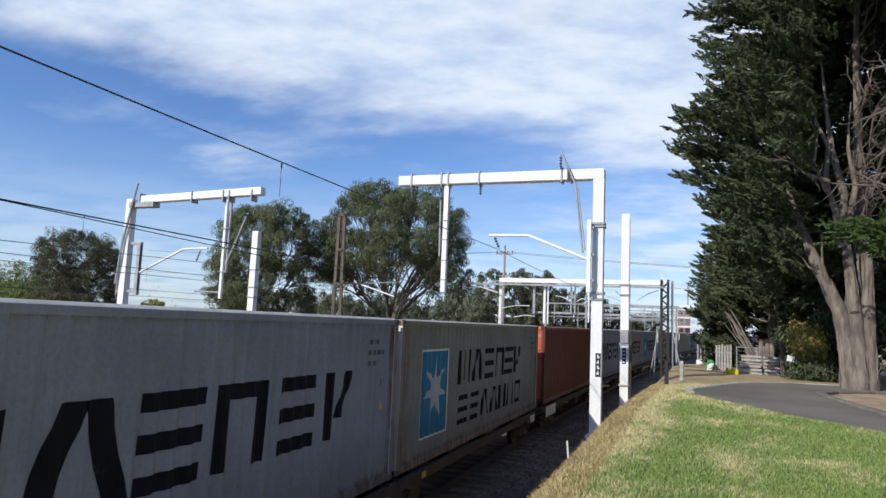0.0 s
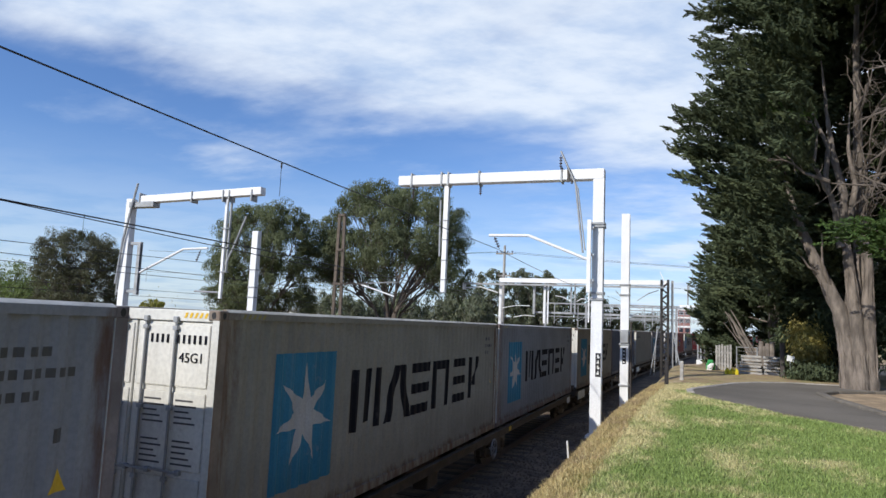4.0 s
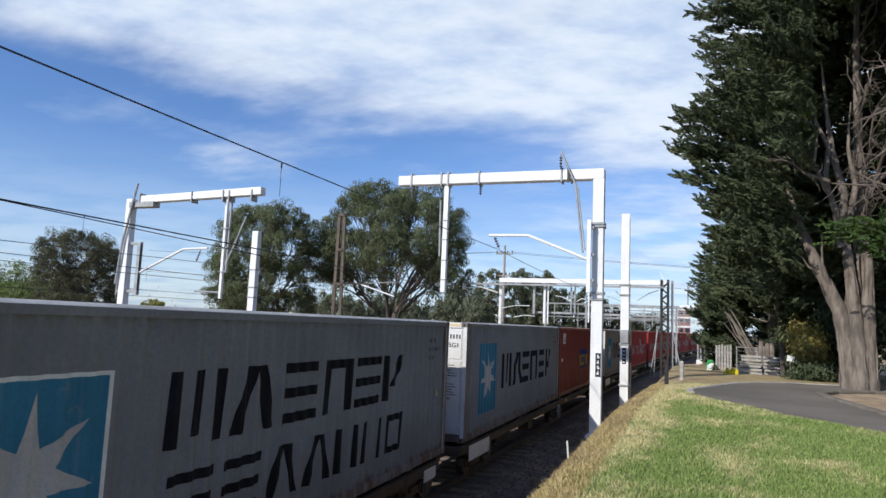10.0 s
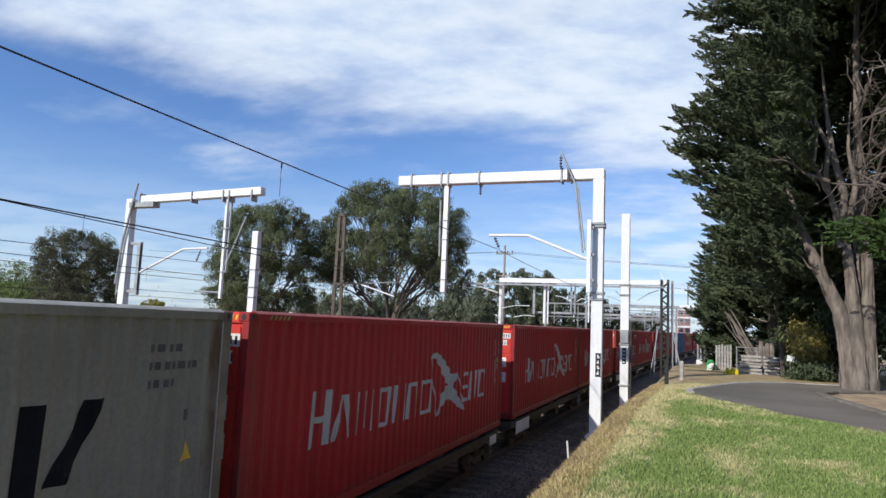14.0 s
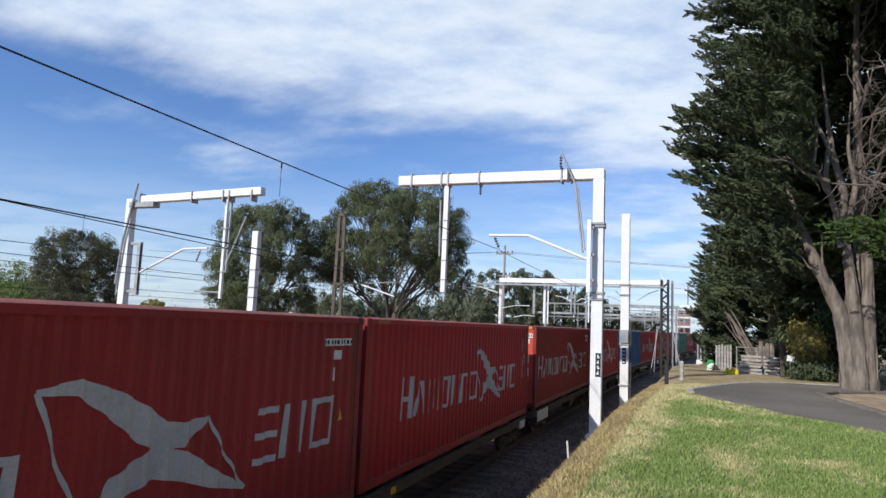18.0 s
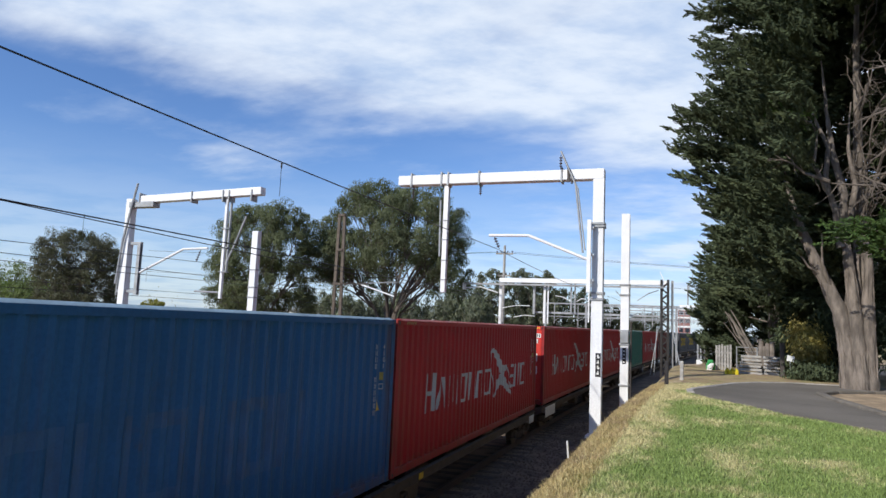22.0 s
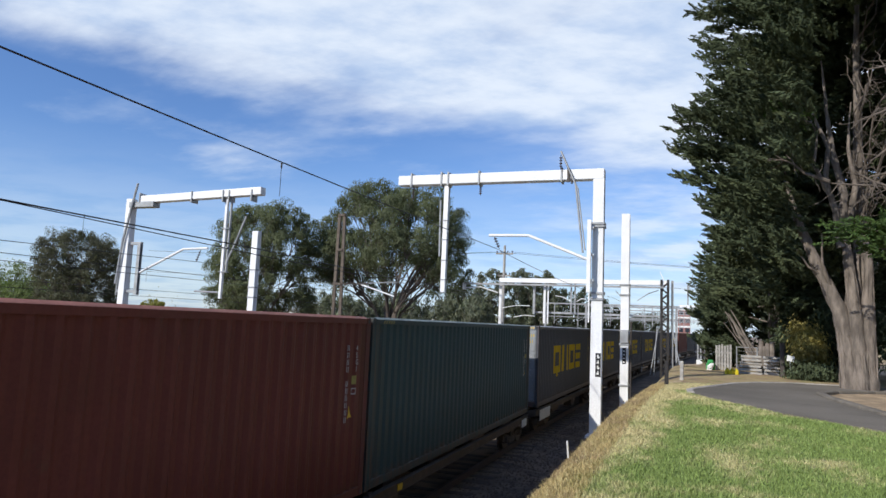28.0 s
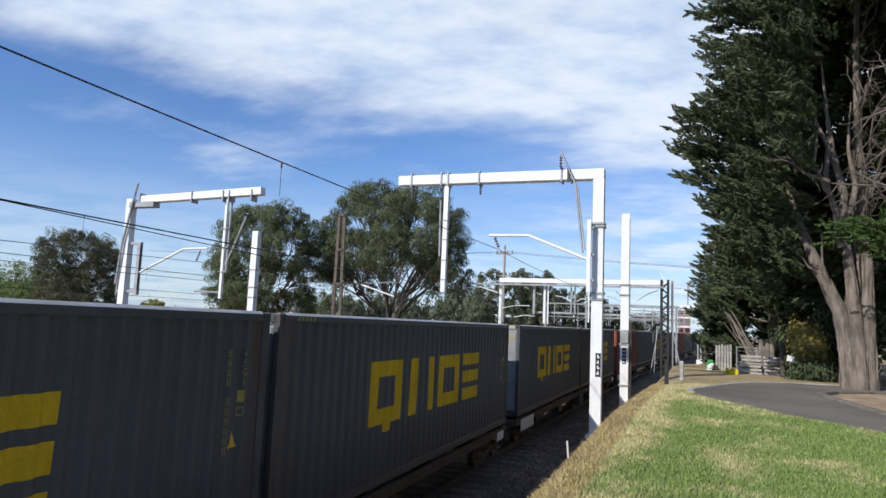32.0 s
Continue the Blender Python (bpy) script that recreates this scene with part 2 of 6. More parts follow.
# ---------------------------------------------------------------- mesh helpers
class Geo:
    """Gathers vertices and faces for one mesh."""

    def __init__(self):
        self.v, self.f = [], []

    def add(self, vs, fs, m=None):
        o = len(self.v)
        self.v += [tuple(m @ Vector(p)) if m else tuple(p) for p in vs]
        self.f += [tuple(i + o for i in q) for q in fs]
        return self

    def box(self, x0, x1, y0, y1, z0, z1, c=0.0, m=None):
        """A box, with chamfered edges of width c."""
        if c <= 0:
            vs = [(x, y, z) for z in (z0, z1) for y in (y0, y1) for x in (x0, x1)]
            return self.add(vs, [(0, 2, 3, 1), (4, 5, 7, 6), (0, 1, 5, 4), (2, 6, 7, 3), (0, 4, 6, 2), (1, 3, 7, 5)], m)
        lo, hi = (x0, y0, z0), (x1, y1, z1)
        vs, ids = [], {}
        for sxx in (0, 1):
            for syy in (0, 1):
                for szz in (0, 1):
                    s = (sxx, syy, szz)
                    for ax in range(3):
                        p = [(hi[k] if s[k] else lo[k]) + (0 if k == ax else (-c if s[k] else c)) for k in range(3)]
                        ids[s, ax] = len(vs)
                        vs.append(tuple(p))
        fs = []
        for ax in range(3):
            a, b = [k for k in range(3) if k != ax]
            for s in (0, 1):
                def key(p, q):
                    t = [0, 0, 0]
                    t[ax], t[a], t[b] = s, p, q
                    return tuple(t)
                fs.append(tuple(ids[key(p, q), ax] for p, q in ((0, 0), (1, 0), (1, 1), (0, 1))))
            for p in (0, 1):
                for q in (0, 1):
                    def end(e):
                        t = [0, 0, 0]
                        t[ax], t[a], t[b] = e, p, q
                        return tuple(t)
                    fs.append((ids[end(0), a], ids[end(1), a], ids[end(1), b], ids[end(0), b]))
        for s in [(i, j, k) for i in (0, 1) for j in (0, 1) for k in (0, 1)]:
            fs.append(tuple(ids[s, ax] for ax in range(3)))
        return self.add(vs, fs, m)

    def bar(self, a, b, w, h=None, c=0.0):
        """A straight square or flat bar from a to b; h is its upright measure."""
        a, b = Vector(a), Vector(b)
        d = b - a
        x = Vector((0, 0, 1)).cross(d)
        x = x.normalized() if x.length > 1e-6 else Vector((1, 0, 0))
        y = d.normalized()
        z = x.cross(y)
        m = Matrix((x, y, z)).transposed().to_4x4()
        m.translation = a
        h = w if h is None else h
        return self.box(-w / 2, w / 2, 0, d.length, -h / 2, h / 2, c, m)

    def tube(self, pts, radii, n=8, cap=True):
        """A round tapering tube through points."""
        pts = [Vector(p) for p in pts]
        rings, o = [], len(self.v)
        ref = Vector((0.31, 0.17, 0.93))
        for i, p in enumerate(pts):
            d = (pts[min(i + 1, len(pts) - 1)] - pts[max(i - 1, 0)]).normalized()
            x = d.cross(ref)
            if x.length < 0.05:
                x = d.cross(Vector((1, 0, 0)))
            x.normalize()
            y = d.cross(x)
            r = radii[i] if isinstance(radii, (list, tuple)) else radii
            for k in range(n):
                t = 2 * math.pi * k / n
                self.v.append(tuple(p + (x * math.cos(t) + y * math.sin(t)) * r))
        for i in range(len(pts) - 1):
            for k in range(n):
                a, b = o + i * n + k, o + i * n + (k + 1) % n
                self.f.append((a, b, b + n, a + n))
        if cap:
            self.f.append(tuple(o + k for k in range(n - 1, -1, -1)))
            self.f.append(tuple(o + (len(pts) - 1) * n + k for k in range(n)))
        return self

    def disc(self, c, axis, r, t, n=16):
        """A short cylinder of thickness t centred at c."""
        c, axis = Vector(c), Vector(axis).normalized()
        return self.tube([c - axis * t / 2, c + axis * t / 2], r, n)

    def sheet(self, outline, x, t=0.004):
        """A flat decal in the plane x (outline in y, z), of thickness t, standing out to +x."""
        o, k = len(self.v), len(outline)
        self.v += [(x, p, q) for p, q in outline] + [(x + t, p, q) for p, q in outline]
        self.f.append(tuple(o + k + i for i in range(k)))
        for i in range(k):
            j = (i + 1) % k
            self.f.append((o + i, o + j, o + k + j, o + k + i))
        return self

    def two_tone(self, name, mat, upper):
        """A mesh whose upward faces have a second material."""
        me = self.mesh(name, mat)
        me.materials.append(upper)
        for p in me.polygons:
            if p.normal.z > 0.5:
                p.material_index = 1
        return me

    def faced(self, name, mat, front):
        """A mesh whose faces towards -y have a second material."""
        me = self.mesh(name, mat)
        me.materials.append(front)
        for p in me.polygons:
            if p.normal.y < -0.5:
                p.material_index = 1
        return me

    def mesh(self, name, mat, smooth=False):
        me = bpy.data.meshes.new(name)
        me.from_pydata(self.v, [], self.f)
        me.materials.append(mat)
        if smooth:
            me.polygons.foreach_set("use_smooth", [True] * len(me.polygons))
        me.update()
        return me


def thing(name, label, category, group="", kind="", at=None):
    ob = tagged(new(name), label, category, group, kind)
    ob.empty_display_size = 0.3
    if at is not None:
        ob.matrix_basis = at
    return ob


def part(name, geo, mat, parent, label="", smooth=False):
    """One mesh object under a thing or a part. geo: a Geo, or a finished mesh."""
    me = geo if isinstance(geo, bpy.types.Mesh) else geo.mesh(name, mat, smooth)
    ob = new(name, me)
    ob.parent = parent
    if label:
        ob["label"] = label
    return ob


def small(name, geo, mat, parent, label=""):
    """Marks too small to pick apart, joined in one part."""
    return tagged(part(name, geo, mat, parent, label), kind="stuff")


def solid(name, geo, mat, label, category, group="", kind="", smooth=False):
    ob = new(name, geo.mesh(name, mat, smooth))
    return tagged(ob, label, category, group, kind)


# ---------------------------------------------------------------- the line's plan
CURVE = 0.42644e-3
SIDE_X = -5.326                      # the side of the train that faces the viewer
TRACK_X = SIDE_X - 1.219
BED = 1.034                          # floor of the containers above the rails


def bend(y):
    """Sideways shift of the line at distance y."""
    if y <= 0:
        return 0.0
    return CURVE * y * y if y < 200 else CURVE * 200 * 200 + 2 * CURVE * 200 * (y - 200)


PLAN = [(-480.0, -480.0)]
_s, _y = -480.0, -480.0
while _y < 700:
    step = 2.0
    slope = 0.0 if _y < 0 else 2 * CURVE * min(_y + 1.0, 200)
    _s += step * math.sqrt(1 + slope * slope)
    _y += step
    PLAN.append((_s, _y))
PLAN_S = np.array([p[0] for p in PLAN])
PLAN_Y = np.array([p[1] for p in PLAN])


def on_line(s, x0=TRACK_X):
    y = float(np.interp(s, PLAN_S, PLAN_Y))
    near = 0.40 * (1 - min(max(y / 40.0, 0.0), 1.0)) ** 1.5      # the line eases towards the bank
    return Vector((x0 + bend(y) + near, y, 0.0))


def run(t):
    """How far the train has gone at t seconds."""
    return 11.0614 * t + 0.024387 * t * t + 0.0004383 * t ** 3


BOX_L, BOX_W, BOX_H = 12.192, 2.438, 2.896
GAP_S, GAP_L, START = 0.20, 1.36, -0.72
# gaps before each container after the first: close within a wagon, wide between wagons
GAPS = [0.20, 1.20, 0.19, 1.34, 0.17, 1.48, 0.29, 1.30, 0.45, 1.34, 0.17, 1.48, 0.33, 1.40, 0.17, 1.50, 0.17, 1.23, 0.19, 1.24, 0.10, 1.33, 0.22, 1.25, 0.29, 1.25, 0.09, 1.43, 0.18, 1.41, 0.22, 1.40]


def box_start(n):
    s = START
    for i in range(n):
        s += BOX_L + (GAPS[i] if i < len(GAPS) else (GAP_S if i % 2 == 0 else GAP_L))
    return s


def train_pose(s, length, z):
    a, b = on_line(s), on_line(s + length)
    turn = math.degrees(math.atan2(-(b.x - a.x), b.y - a.y))
    return pose(a.x, a.y, z, 0, 0, turn)


# ---------------------------------------------------------------- ground
def crest_x(y):
    k = max(0.0, min(1.0, (y - 15.0) / 10.0))
    return -1.33 + bend(max(0.0, y)) * 0.9 + 0.30 * k * k * (3 - 2 * k)


def ramp(t):
    t = max(0.0, min(1.0, t))
    return t * t * (3 - 2 * t)


def ground_z(x, y):
    top = 2.30 - 1.75 * ramp((y - 36.0) / 30.0)
    c = crest_x(y)
    wob = noise.noise(Vector((x * 0.8, y * 0.8, 0))) * 0.06 + noise.noise(Vector((x * 0.15, y * 0.15, 4))) * 0.05
    low = -0.28
    if x >= c:
        return top + wob * 0.4 - 0.10 * math.exp(-((x - c) / 0.35) ** 2)
    k = ramp((c - x) / 2.0) * 0.55 + 0.45 * max(0.0, min(1.0, (c - x) / 2.0))
    z = top - 0.10 + (low - top + 0.10) * k
    return z + wob * 0.4


def build_ground():
    xs = [-3000, -900, -300, -120, -60, -35, -25, -18, -14, -11] + [-9 + 0.5 * i for i in range(8)] + [-5 + 0.14 * i for i in range(50)] + [2.0 + 0.3 * i for i in range(28)] + [10.5, 12, 15, 20, 30, 60, 150, 400, 1200, 3000]
    ys = [-3000, -900, -300, -100, -40, -20, -10, -5, -2] + [0.25 * i for i in range(112)] + [28 + 0.6 * i for i in range(40)] + [53, 56, 60, 65, 70, 80, 95, 115, 140, 180, 260, 400, 700, 1300, 3000]
    v = [(x, y, ground_z(x, y)) for y in ys for x in xs]
    w = len(xs)
    f, kinds = [], []
    for j in range(len(ys) - 1):
        for i in range(w - 1):
            f.append((j * w + i, j * w + i + 1, (j + 1) * w + i + 1, (j + 1) * w + i))
            x, y = (xs[i] + xs[i + 1]) / 2, (ys[j] + ys[j + 1]) / 2
            c = crest_x(y) + noise.noise(Vector((x * 0.7, y * 0.9, 2.0))) * 0.35 + noise.noise(Vector((x * 2.5, y * 2.5, 7.0))) * 0.2
            k = 0 if x < c - 1.95 and x > -30 else 1 if x < c - 0.15 and x > -30 else 2 if y < 20 and x < 60 and y > -60 else 3
            # hidden far ground set darker to cut the light it bounces on the train
            if y > 37 and c < x < 40:
                k = 4
            if math.hypot((x - 0.1) / 1.5, (y - 22.0) / 2.2) < 0.75 + noise.noise(Vector((x * 1.7, y * 1.7, 3.0))) * 0.7 and x > c:
                k = 4
            if y < 27.5 and y > -30 and x > max(3.62, 4.06 + (17.0 - y) * 0.24) and 3.0 < x < 30:
                k = 4
            kinds.append(k)
    me = bpy.data.meshes.new("ground")
    me.from_pydata(v, [], f)
    for m in (BALLAST, BANK, GRASS, DRY_GROUND, LITTER_AND_DIM_GROUND):
        me.materials.append(m)
    me.polygons.foreach_set("material_index", kinds)
    me.polygons.foreach_set("use_smooth", [True] * len(f))
    me.update()
    tagged(new("ground", me), "mown green grass with dry straw patches on a rail bank", "ground", kind="structure")


build_ground()

ROAD_EDGE = [(0.15, 19.3), (0.10, 20.3), (0.45, 21.4), (1.5, 24.2), (2.4, 25.6), (3.5, 26.4), (5.0, 26.6), (8.0, 27.4), (14.0, 28.0), (14.0, 25.0), (8.0, 25.0), (5.4, 24.0), (4.2, 23.0), (3.62, 21.9), (3.62, 20.6), (4.06, 17.0), (4.8, 13.6), (6.0, 9.0), (7.2, 2.0), (7.8, -8.0), (7.8, -30.0), (4.0, -30.0), (4.6, -8.0), (5.0, 2.0), (4.9, 9.0), (4.3, 12.3), (3.35, 14.0), (2.04, 15.7), (1.1, 17.35), (0.45, 18.5)]


def build_road():
    bm = bmesh.new()
    vs = [bm.verts.new((x, y, ground_flat(x, y) + 0.03)) for x, y in ROAD_EDGE]
    face = bm.faces.new(vs)
    low = bmesh.ops.extrude_face_region(bm, geom=[face])
    for g in low["geom"]:
        if isinstance(g, bmesh.types.BMVert):
            g.co.z -= 0.35
    bmesh.ops.recalc_face_normals(bm, faces=bm.faces)
    me = bpy.data.meshes.new("road")
    bm.to_mesh(me)
    me.materials.append(ASPHALT)
    tagged(new("road", me), "worn grey asphalt lane end beside the grass verge", "road", kind="structure")
    # kerb stones round the tree's island
    line = ROAD_EDGE[9:20]
    kerb = thing("kerb", "low weathered concrete kerb round the tree verge", "kerb", kind="structure")
    for (ax, ay), (bx, by) in zip(line, line[1:]):
        d = math.hypot(bx - ax, by - ay)
        k = max(1, round(d / 1.2))
        for i in range(k):
            p, q = (i + 0.01) / k, (i + 0.99) / k
            g = Geo().bar((ax + (bx - ax) * p, ay + (by - ay) * p, 2.27), (ax + (bx - ax) * q, ay + (by - ay) * q, 2.27), 0.22, 0.26, 0.03)
            part("kerb_stone", g, KERB, kerb)


def build_edging():
    edge = thing("lane_edging", "pale flush concrete edging round the lane end", "kerb", kind="structure")
    line = ROAD_EDGE[0:7]
    for (ax, ay), (bx, by) in zip(line, line[1:]):
        k = max(1, round(math.hypot(bx - ax, by - ay) / 1.0))
        for i in range(k):
            p, q = (i + 0.01) / k, (i + 0.99) / k
            part("edging_stone", Geo().bar((ax + (bx - ax) * p, ay + (by - ay) * p, 2.24), (ax + (bx - ax) * q, ay + (by - ay) * q, 2.24), 0.18, 0.24, 0.02), PALE_KERB, edge)


def ground_flat(x, y):
    return 2.30


build_road()
build_edging()


def build_tracks():
    """Ballast shoulders, sleepers and rails of the line and of the tracks beyond it."""
    for k, off in enumerate((0.0, -4.2, -8.6, -13.0)):
        tr = thing("railway_track", "steel rails on concrete sleepers in grimy ballast", "railway track", "railway tracks", "structure")
        for side in (-0.753, 0.753):
            g = Geo()
            ys = [-60 + 4 * i for i in range(66)]
            for a, b in zip(ys, ys[1:]):
                pa, pb = on_line(a), on_line(b)
                g.bar((pa.x + off + side, pa.y, -0.08), (pb.x + off + side, pb.y, -0.08), 0.07, 0.16)
            part("rail", g, RAIL, tr)
        g = Geo()
        for i in range(230):
            p = on_line(-30 + 0.68 * i)
            g.box(p.x + off - 1.3, p.x + off + 1.3, p.y - 0.12, p.y + 0.12, -0.38, -0.268)
        ob = part("sleeper", g, SLEEPER, tr)
        ob["kind"] = "stuff"


build_tracks()


def build_stones():
    """Loose stones of the ballast strip between the train and the bank."""
    rnd = random.Random(21)
    base = [(1, 0, 0), (-1, 0, 0), (0, 1, 0), (0, -1, 0), (0, 0, 1)]
    v, f = [], []
    for _ in range(16000):
        y = 3.0 + 45.0 * rnd.random() ** 1.5
        x = rnd.uniform(-5.5, crest_x(y) - 1.6) + bend(y) * 0.5
        r = rnd.uniform(0.016, 0.042)
        z = ground_z(x, y)
        a = rnd.uniform(0, 3.14)
        ca, sa = math.cos(a), math.sin(a)
        o = len(v)
        for bx, by, bz in base:
            k = r * rnd.uniform(0.7, 1.3)
            v.append((x + (bx * ca - by * sa) * k, y + (bx * sa + by * ca) * k, z + bz * k * 0.8 + 0.004))
        f += [(o, o + 2, o + 4), (o + 2, o + 1, o + 4), (o + 1, o + 3, o + 4), (o + 3, o, o + 4)]
    me = bpy.data.meshes.new("ballast_stones")
    me.from_pydata(v, [], f)
    me.materials.append(surface("ballast_stone", (0.150, 0.110, 0.082), 0.95, 0.0, 0.3, 3, 30, 0.3, leafy=0.35, thin=0.0))
    tagged(new("ballast_stones", me), "loose brown ballast stones beside the rails", "stones", kind="stuff")


build_stones()

# ---------------------------------------------------------------- containers
RIBS, RIB_A, RIB_B, RIB_DEEP = 42, 0.165, BOX_L - 0.165, 0.035
PITCH = (RIB_B - RIB_A) / RIBS
FACE_X = BOX_W / 2 - 0.012


def rib_breaks():
    out = []
    for i in range(RIBS):
        y = RIB_A + i * PITCH
        out += [(y, 0.0), (y + PITCH * 0.26, 0.0), (y + PITCH * 0.50, -RIB_DEEP), (y + PITCH * 0.76, -RIB_DEEP)]
    return out + [(RIB_B, 0.0)]


BREAKS = rib_breaks()


def clip(poly, y, keep_above):
    out = []
    for (ay, az), (by, bz) in zip(poly, poly[1:] + poly[:1]):
        ia, ib = (ay >= y) == keep_above, (by >= y) == keep_above
        if ia:
            out.append((ay, az))
        if ia != ib:
            t = (y - ay) / (by - ay)
            out.append((y, az + (bz - az) * t))
    return out


def decal(polys, lift=0.004):
    """Painted shapes (convex outlines in y, z) that follow the ribs of a side wall."""
    g, seen = Geo(), {}
    for poly in polys:
        lo, hi = min(p[0] for p in poly), max(p[0] for p in poly)
        for (ya, xa), (yb, xb) in zip(BREAKS, BREAKS[1:]):
            if yb <= lo or ya >= hi:
                continue
            c = clip(clip(poly, ya, True), yb, False) if len(poly) > 2 else []
            if len(c) < 3:
                continue
            area = sum(p[0] * q[1] - q[0] * p[1] for p, q in zip(c, c[1:] + c[:1]))
            if abs(area) < 1e-5:
                continue
            if area < 0:
                c = c[::-1]
            ids = []
            for y, z in c:
                p = (round(FACE_X + lift + xa + (xb - xa) * (y - ya) / (yb - ya), 5), round(y, 5), round(z, 5))
                if p not in seen:
                    seen[p] = len(g.v)
                    g.v.append(p)
                if not ids or (seen[p] != ids[-1] and seen[p] != ids[0]):
                    ids.append(seen[p])
            if len(ids) > 2:
                g.f.append(tuple(ids))
    return g


def rect(y0, y1, z0, z1, lean=0.0):
    return [(y0, z0), (y1, z0), (y1 + lean, z1), (y0 + lean, z1)]


def word_marks(shapes, z0, z1, stem=0.22, lean=0.0, bar=0.17):
    """A row of plain painted marks, each (kind, from, to): pairs of bars, leaning bars, stacked bars, gates and square rings."""
    out = []
    h = z1 - z0

    def flat(a, b, za, zb):
        k = lean * (za - z0) / h
        return rect(a + k, b + k, za, zb, lean * (zb - za) / h)

    for kind, a, b in shapes:
        t, u = (b - a) * stem, h * bar
        m = (a + b) / 2
        if kind == "b":
            out += [flat(a, a + t, z0, z1), flat(b - t, b, z0, z1)]
        elif kind == "v":
            out += [flat(a, a + t * 0.8, z0, z1), flat(m - t * 0.4, m + t * 0.4, z0 + h * 0.12, z1), flat(b - t * 0.8, b, z0, z1)]
        elif kind == "l":
            out += [rect(a, a + t, z0, z1, m - a - t * 0.9 + lean), rect(b - t, b, z0, z1, m - b + t * 0.9 + lean)]
        elif kind == "e":
            out += [flat(a, b, z0 + h * k, z0 + h * k + u) for k in (0.0, 0.5 - bar / 2, 1.0 - bar)]
        elif kind == "g":
            out += [flat(a, a + t, z0, z1 - u), flat(b - t, b, z0, z1 - u), flat(a, b, z1 - u, z1)]
        elif kind == "k":
            out += [flat(a, a + t, z0, z1), rect(m - t * 0.6, m + t * 0.4, z0 + h * 0.30, z1, b - m - t * 0.4)]
        else:
            out += [flat(a, b, z0, z0 + u), flat(a, b, z1 - u, z1), flat(a, a + t, z0 + u, z1 - u), flat(b - t, b, z0 + u, z1 - u)]
    return out


def even_marks(kinds, y0, y1, z0, z1, stem=0.22, lean=0.0, bar=0.17):
    w = (y1 - y0) / len(kinds)
    return word_marks([(k, y0 + i * w, y0 + (i + 0.84) * w) for i, k in enumerate(kinds)], z0, z1, stem, lean, bar)


def star_polys(cy, cz, r):
    """A seven-pointed star as a fan of kites."""
    out = []
    for i in range(7):
        t = 2 * math.pi * i / 7 + math.pi / 2
        d = math.pi / 7
        out.append([(cy, cz), (cy + 0.36 * r * math.cos(t - d), cz + 0.36 * r * math.sin(t - d)), (cy + r * math.cos(t), cz + r * math.sin(t)), (cy + 0.36 * r * math.cos(t + d), cz + 0.36 * r * math.sin(t + d))])
    return out


def ribbon(points, widths):
    """A joined strip of quads along points, with its own width at each."""
    left, right = [], []
    for i, (y, z) in enumerate(points):
        a, b = points[max(0, i - 1)], points[min(len(points) - 1, i + 1)]
        dy, dz = b[0] - a[0], b[1] - a[1]
        k = math.hypot(dy, dz) or 1
        w = widths[i] / 2
        left.append((y - dz / k * w, z + dy / k * w))
        right.append((y + dz / k * w, z - dy / k * w))
    return [[right[i], right[i + 1], left[i + 1], left[i]] for i in range(len(points) - 1)]


SHARED = {}


def shared(key, build):
    if key not in SHARED:
        SHARED[key] = build()
    return SHARED[key]


def side_mesh(mat, sign):
    g = Geo()
    z0, z1 = 0.155, BOX_H - 0.095
    vs, fs = [], []
    for y, d in BREAKS:
        vs += [(sign * (FACE_X + d), y, z0), (sign * (FACE_X + d), y, z1)]
    for i in range(len(BREAKS) - 1):
        q = (2 * i, 2 * i + 2, 2 * i + 3, 2 * i + 1)
        fs.append(q if sign > 0 else q[::-1])
    g.add(vs, fs)
    return g.mesh("side_wall", mat)


def rail_geo(s):
    """A top rail with a sloping shoulder, shaped to catch the sun as a bright line."""
    w, h = BOX_W / 2, BOX_H
    ring = [(s * w, h - 0.10), (s * w, h - 0.016), (s * (w - 0.012), h - 0.006), (s * (w - 0.055), h + 0.020), (s * (w - 0.10), h + 0.016), (s * (w - 0.10), h - 0.03), (s * (w - 0.06), h - 0.10)]
    g, k = Geo(), len(ring)
    vs = [(x, y, z) for y in (0.162, BOX_L - 0.162) for x, z in ring]
    fs = [(i, (i + 1) % k, k + (i + 1) % k, k + i) for i in range(k)] + [tuple(range(k)), tuple(range(2 * k - 1, k - 1, -1))]
    return g.add(vs, fs if s < 0 else [f[::-1] for f in fs])


def roof_mesh(mat):
    """A roof sheet with shallow cross ribs."""
    g = Geo()
    w, vs, fs = BOX_W / 2 - 0.085, [], []
    n = 56
    for i in range(n + 1):
        y = 0.07 + (BOX_L - 0.14) * i / n
        z = BOX_H - (0.006 if i % 2 else 0.024)
        vs += [(-w, y, z), (w, y, z), (-w, y, BOX_H - 0.06), (w, y, BOX_H - 0.06)]
    for i in range(n):
        a = 4 * i
        fs += [(a, a + 1, a + 5, a + 4), (a + 2, a + 6, a + 7, a + 3)]
    g.add(vs, fs)
    return g.mesh("roof", mat)


def door_mesh(mat, x0, x1):
    g = Geo()
    g.box(x0, x1, 0.045, 0.085, 0.19, BOX_H - 0.145, 0.008)
    return g.mesh("door", mat)


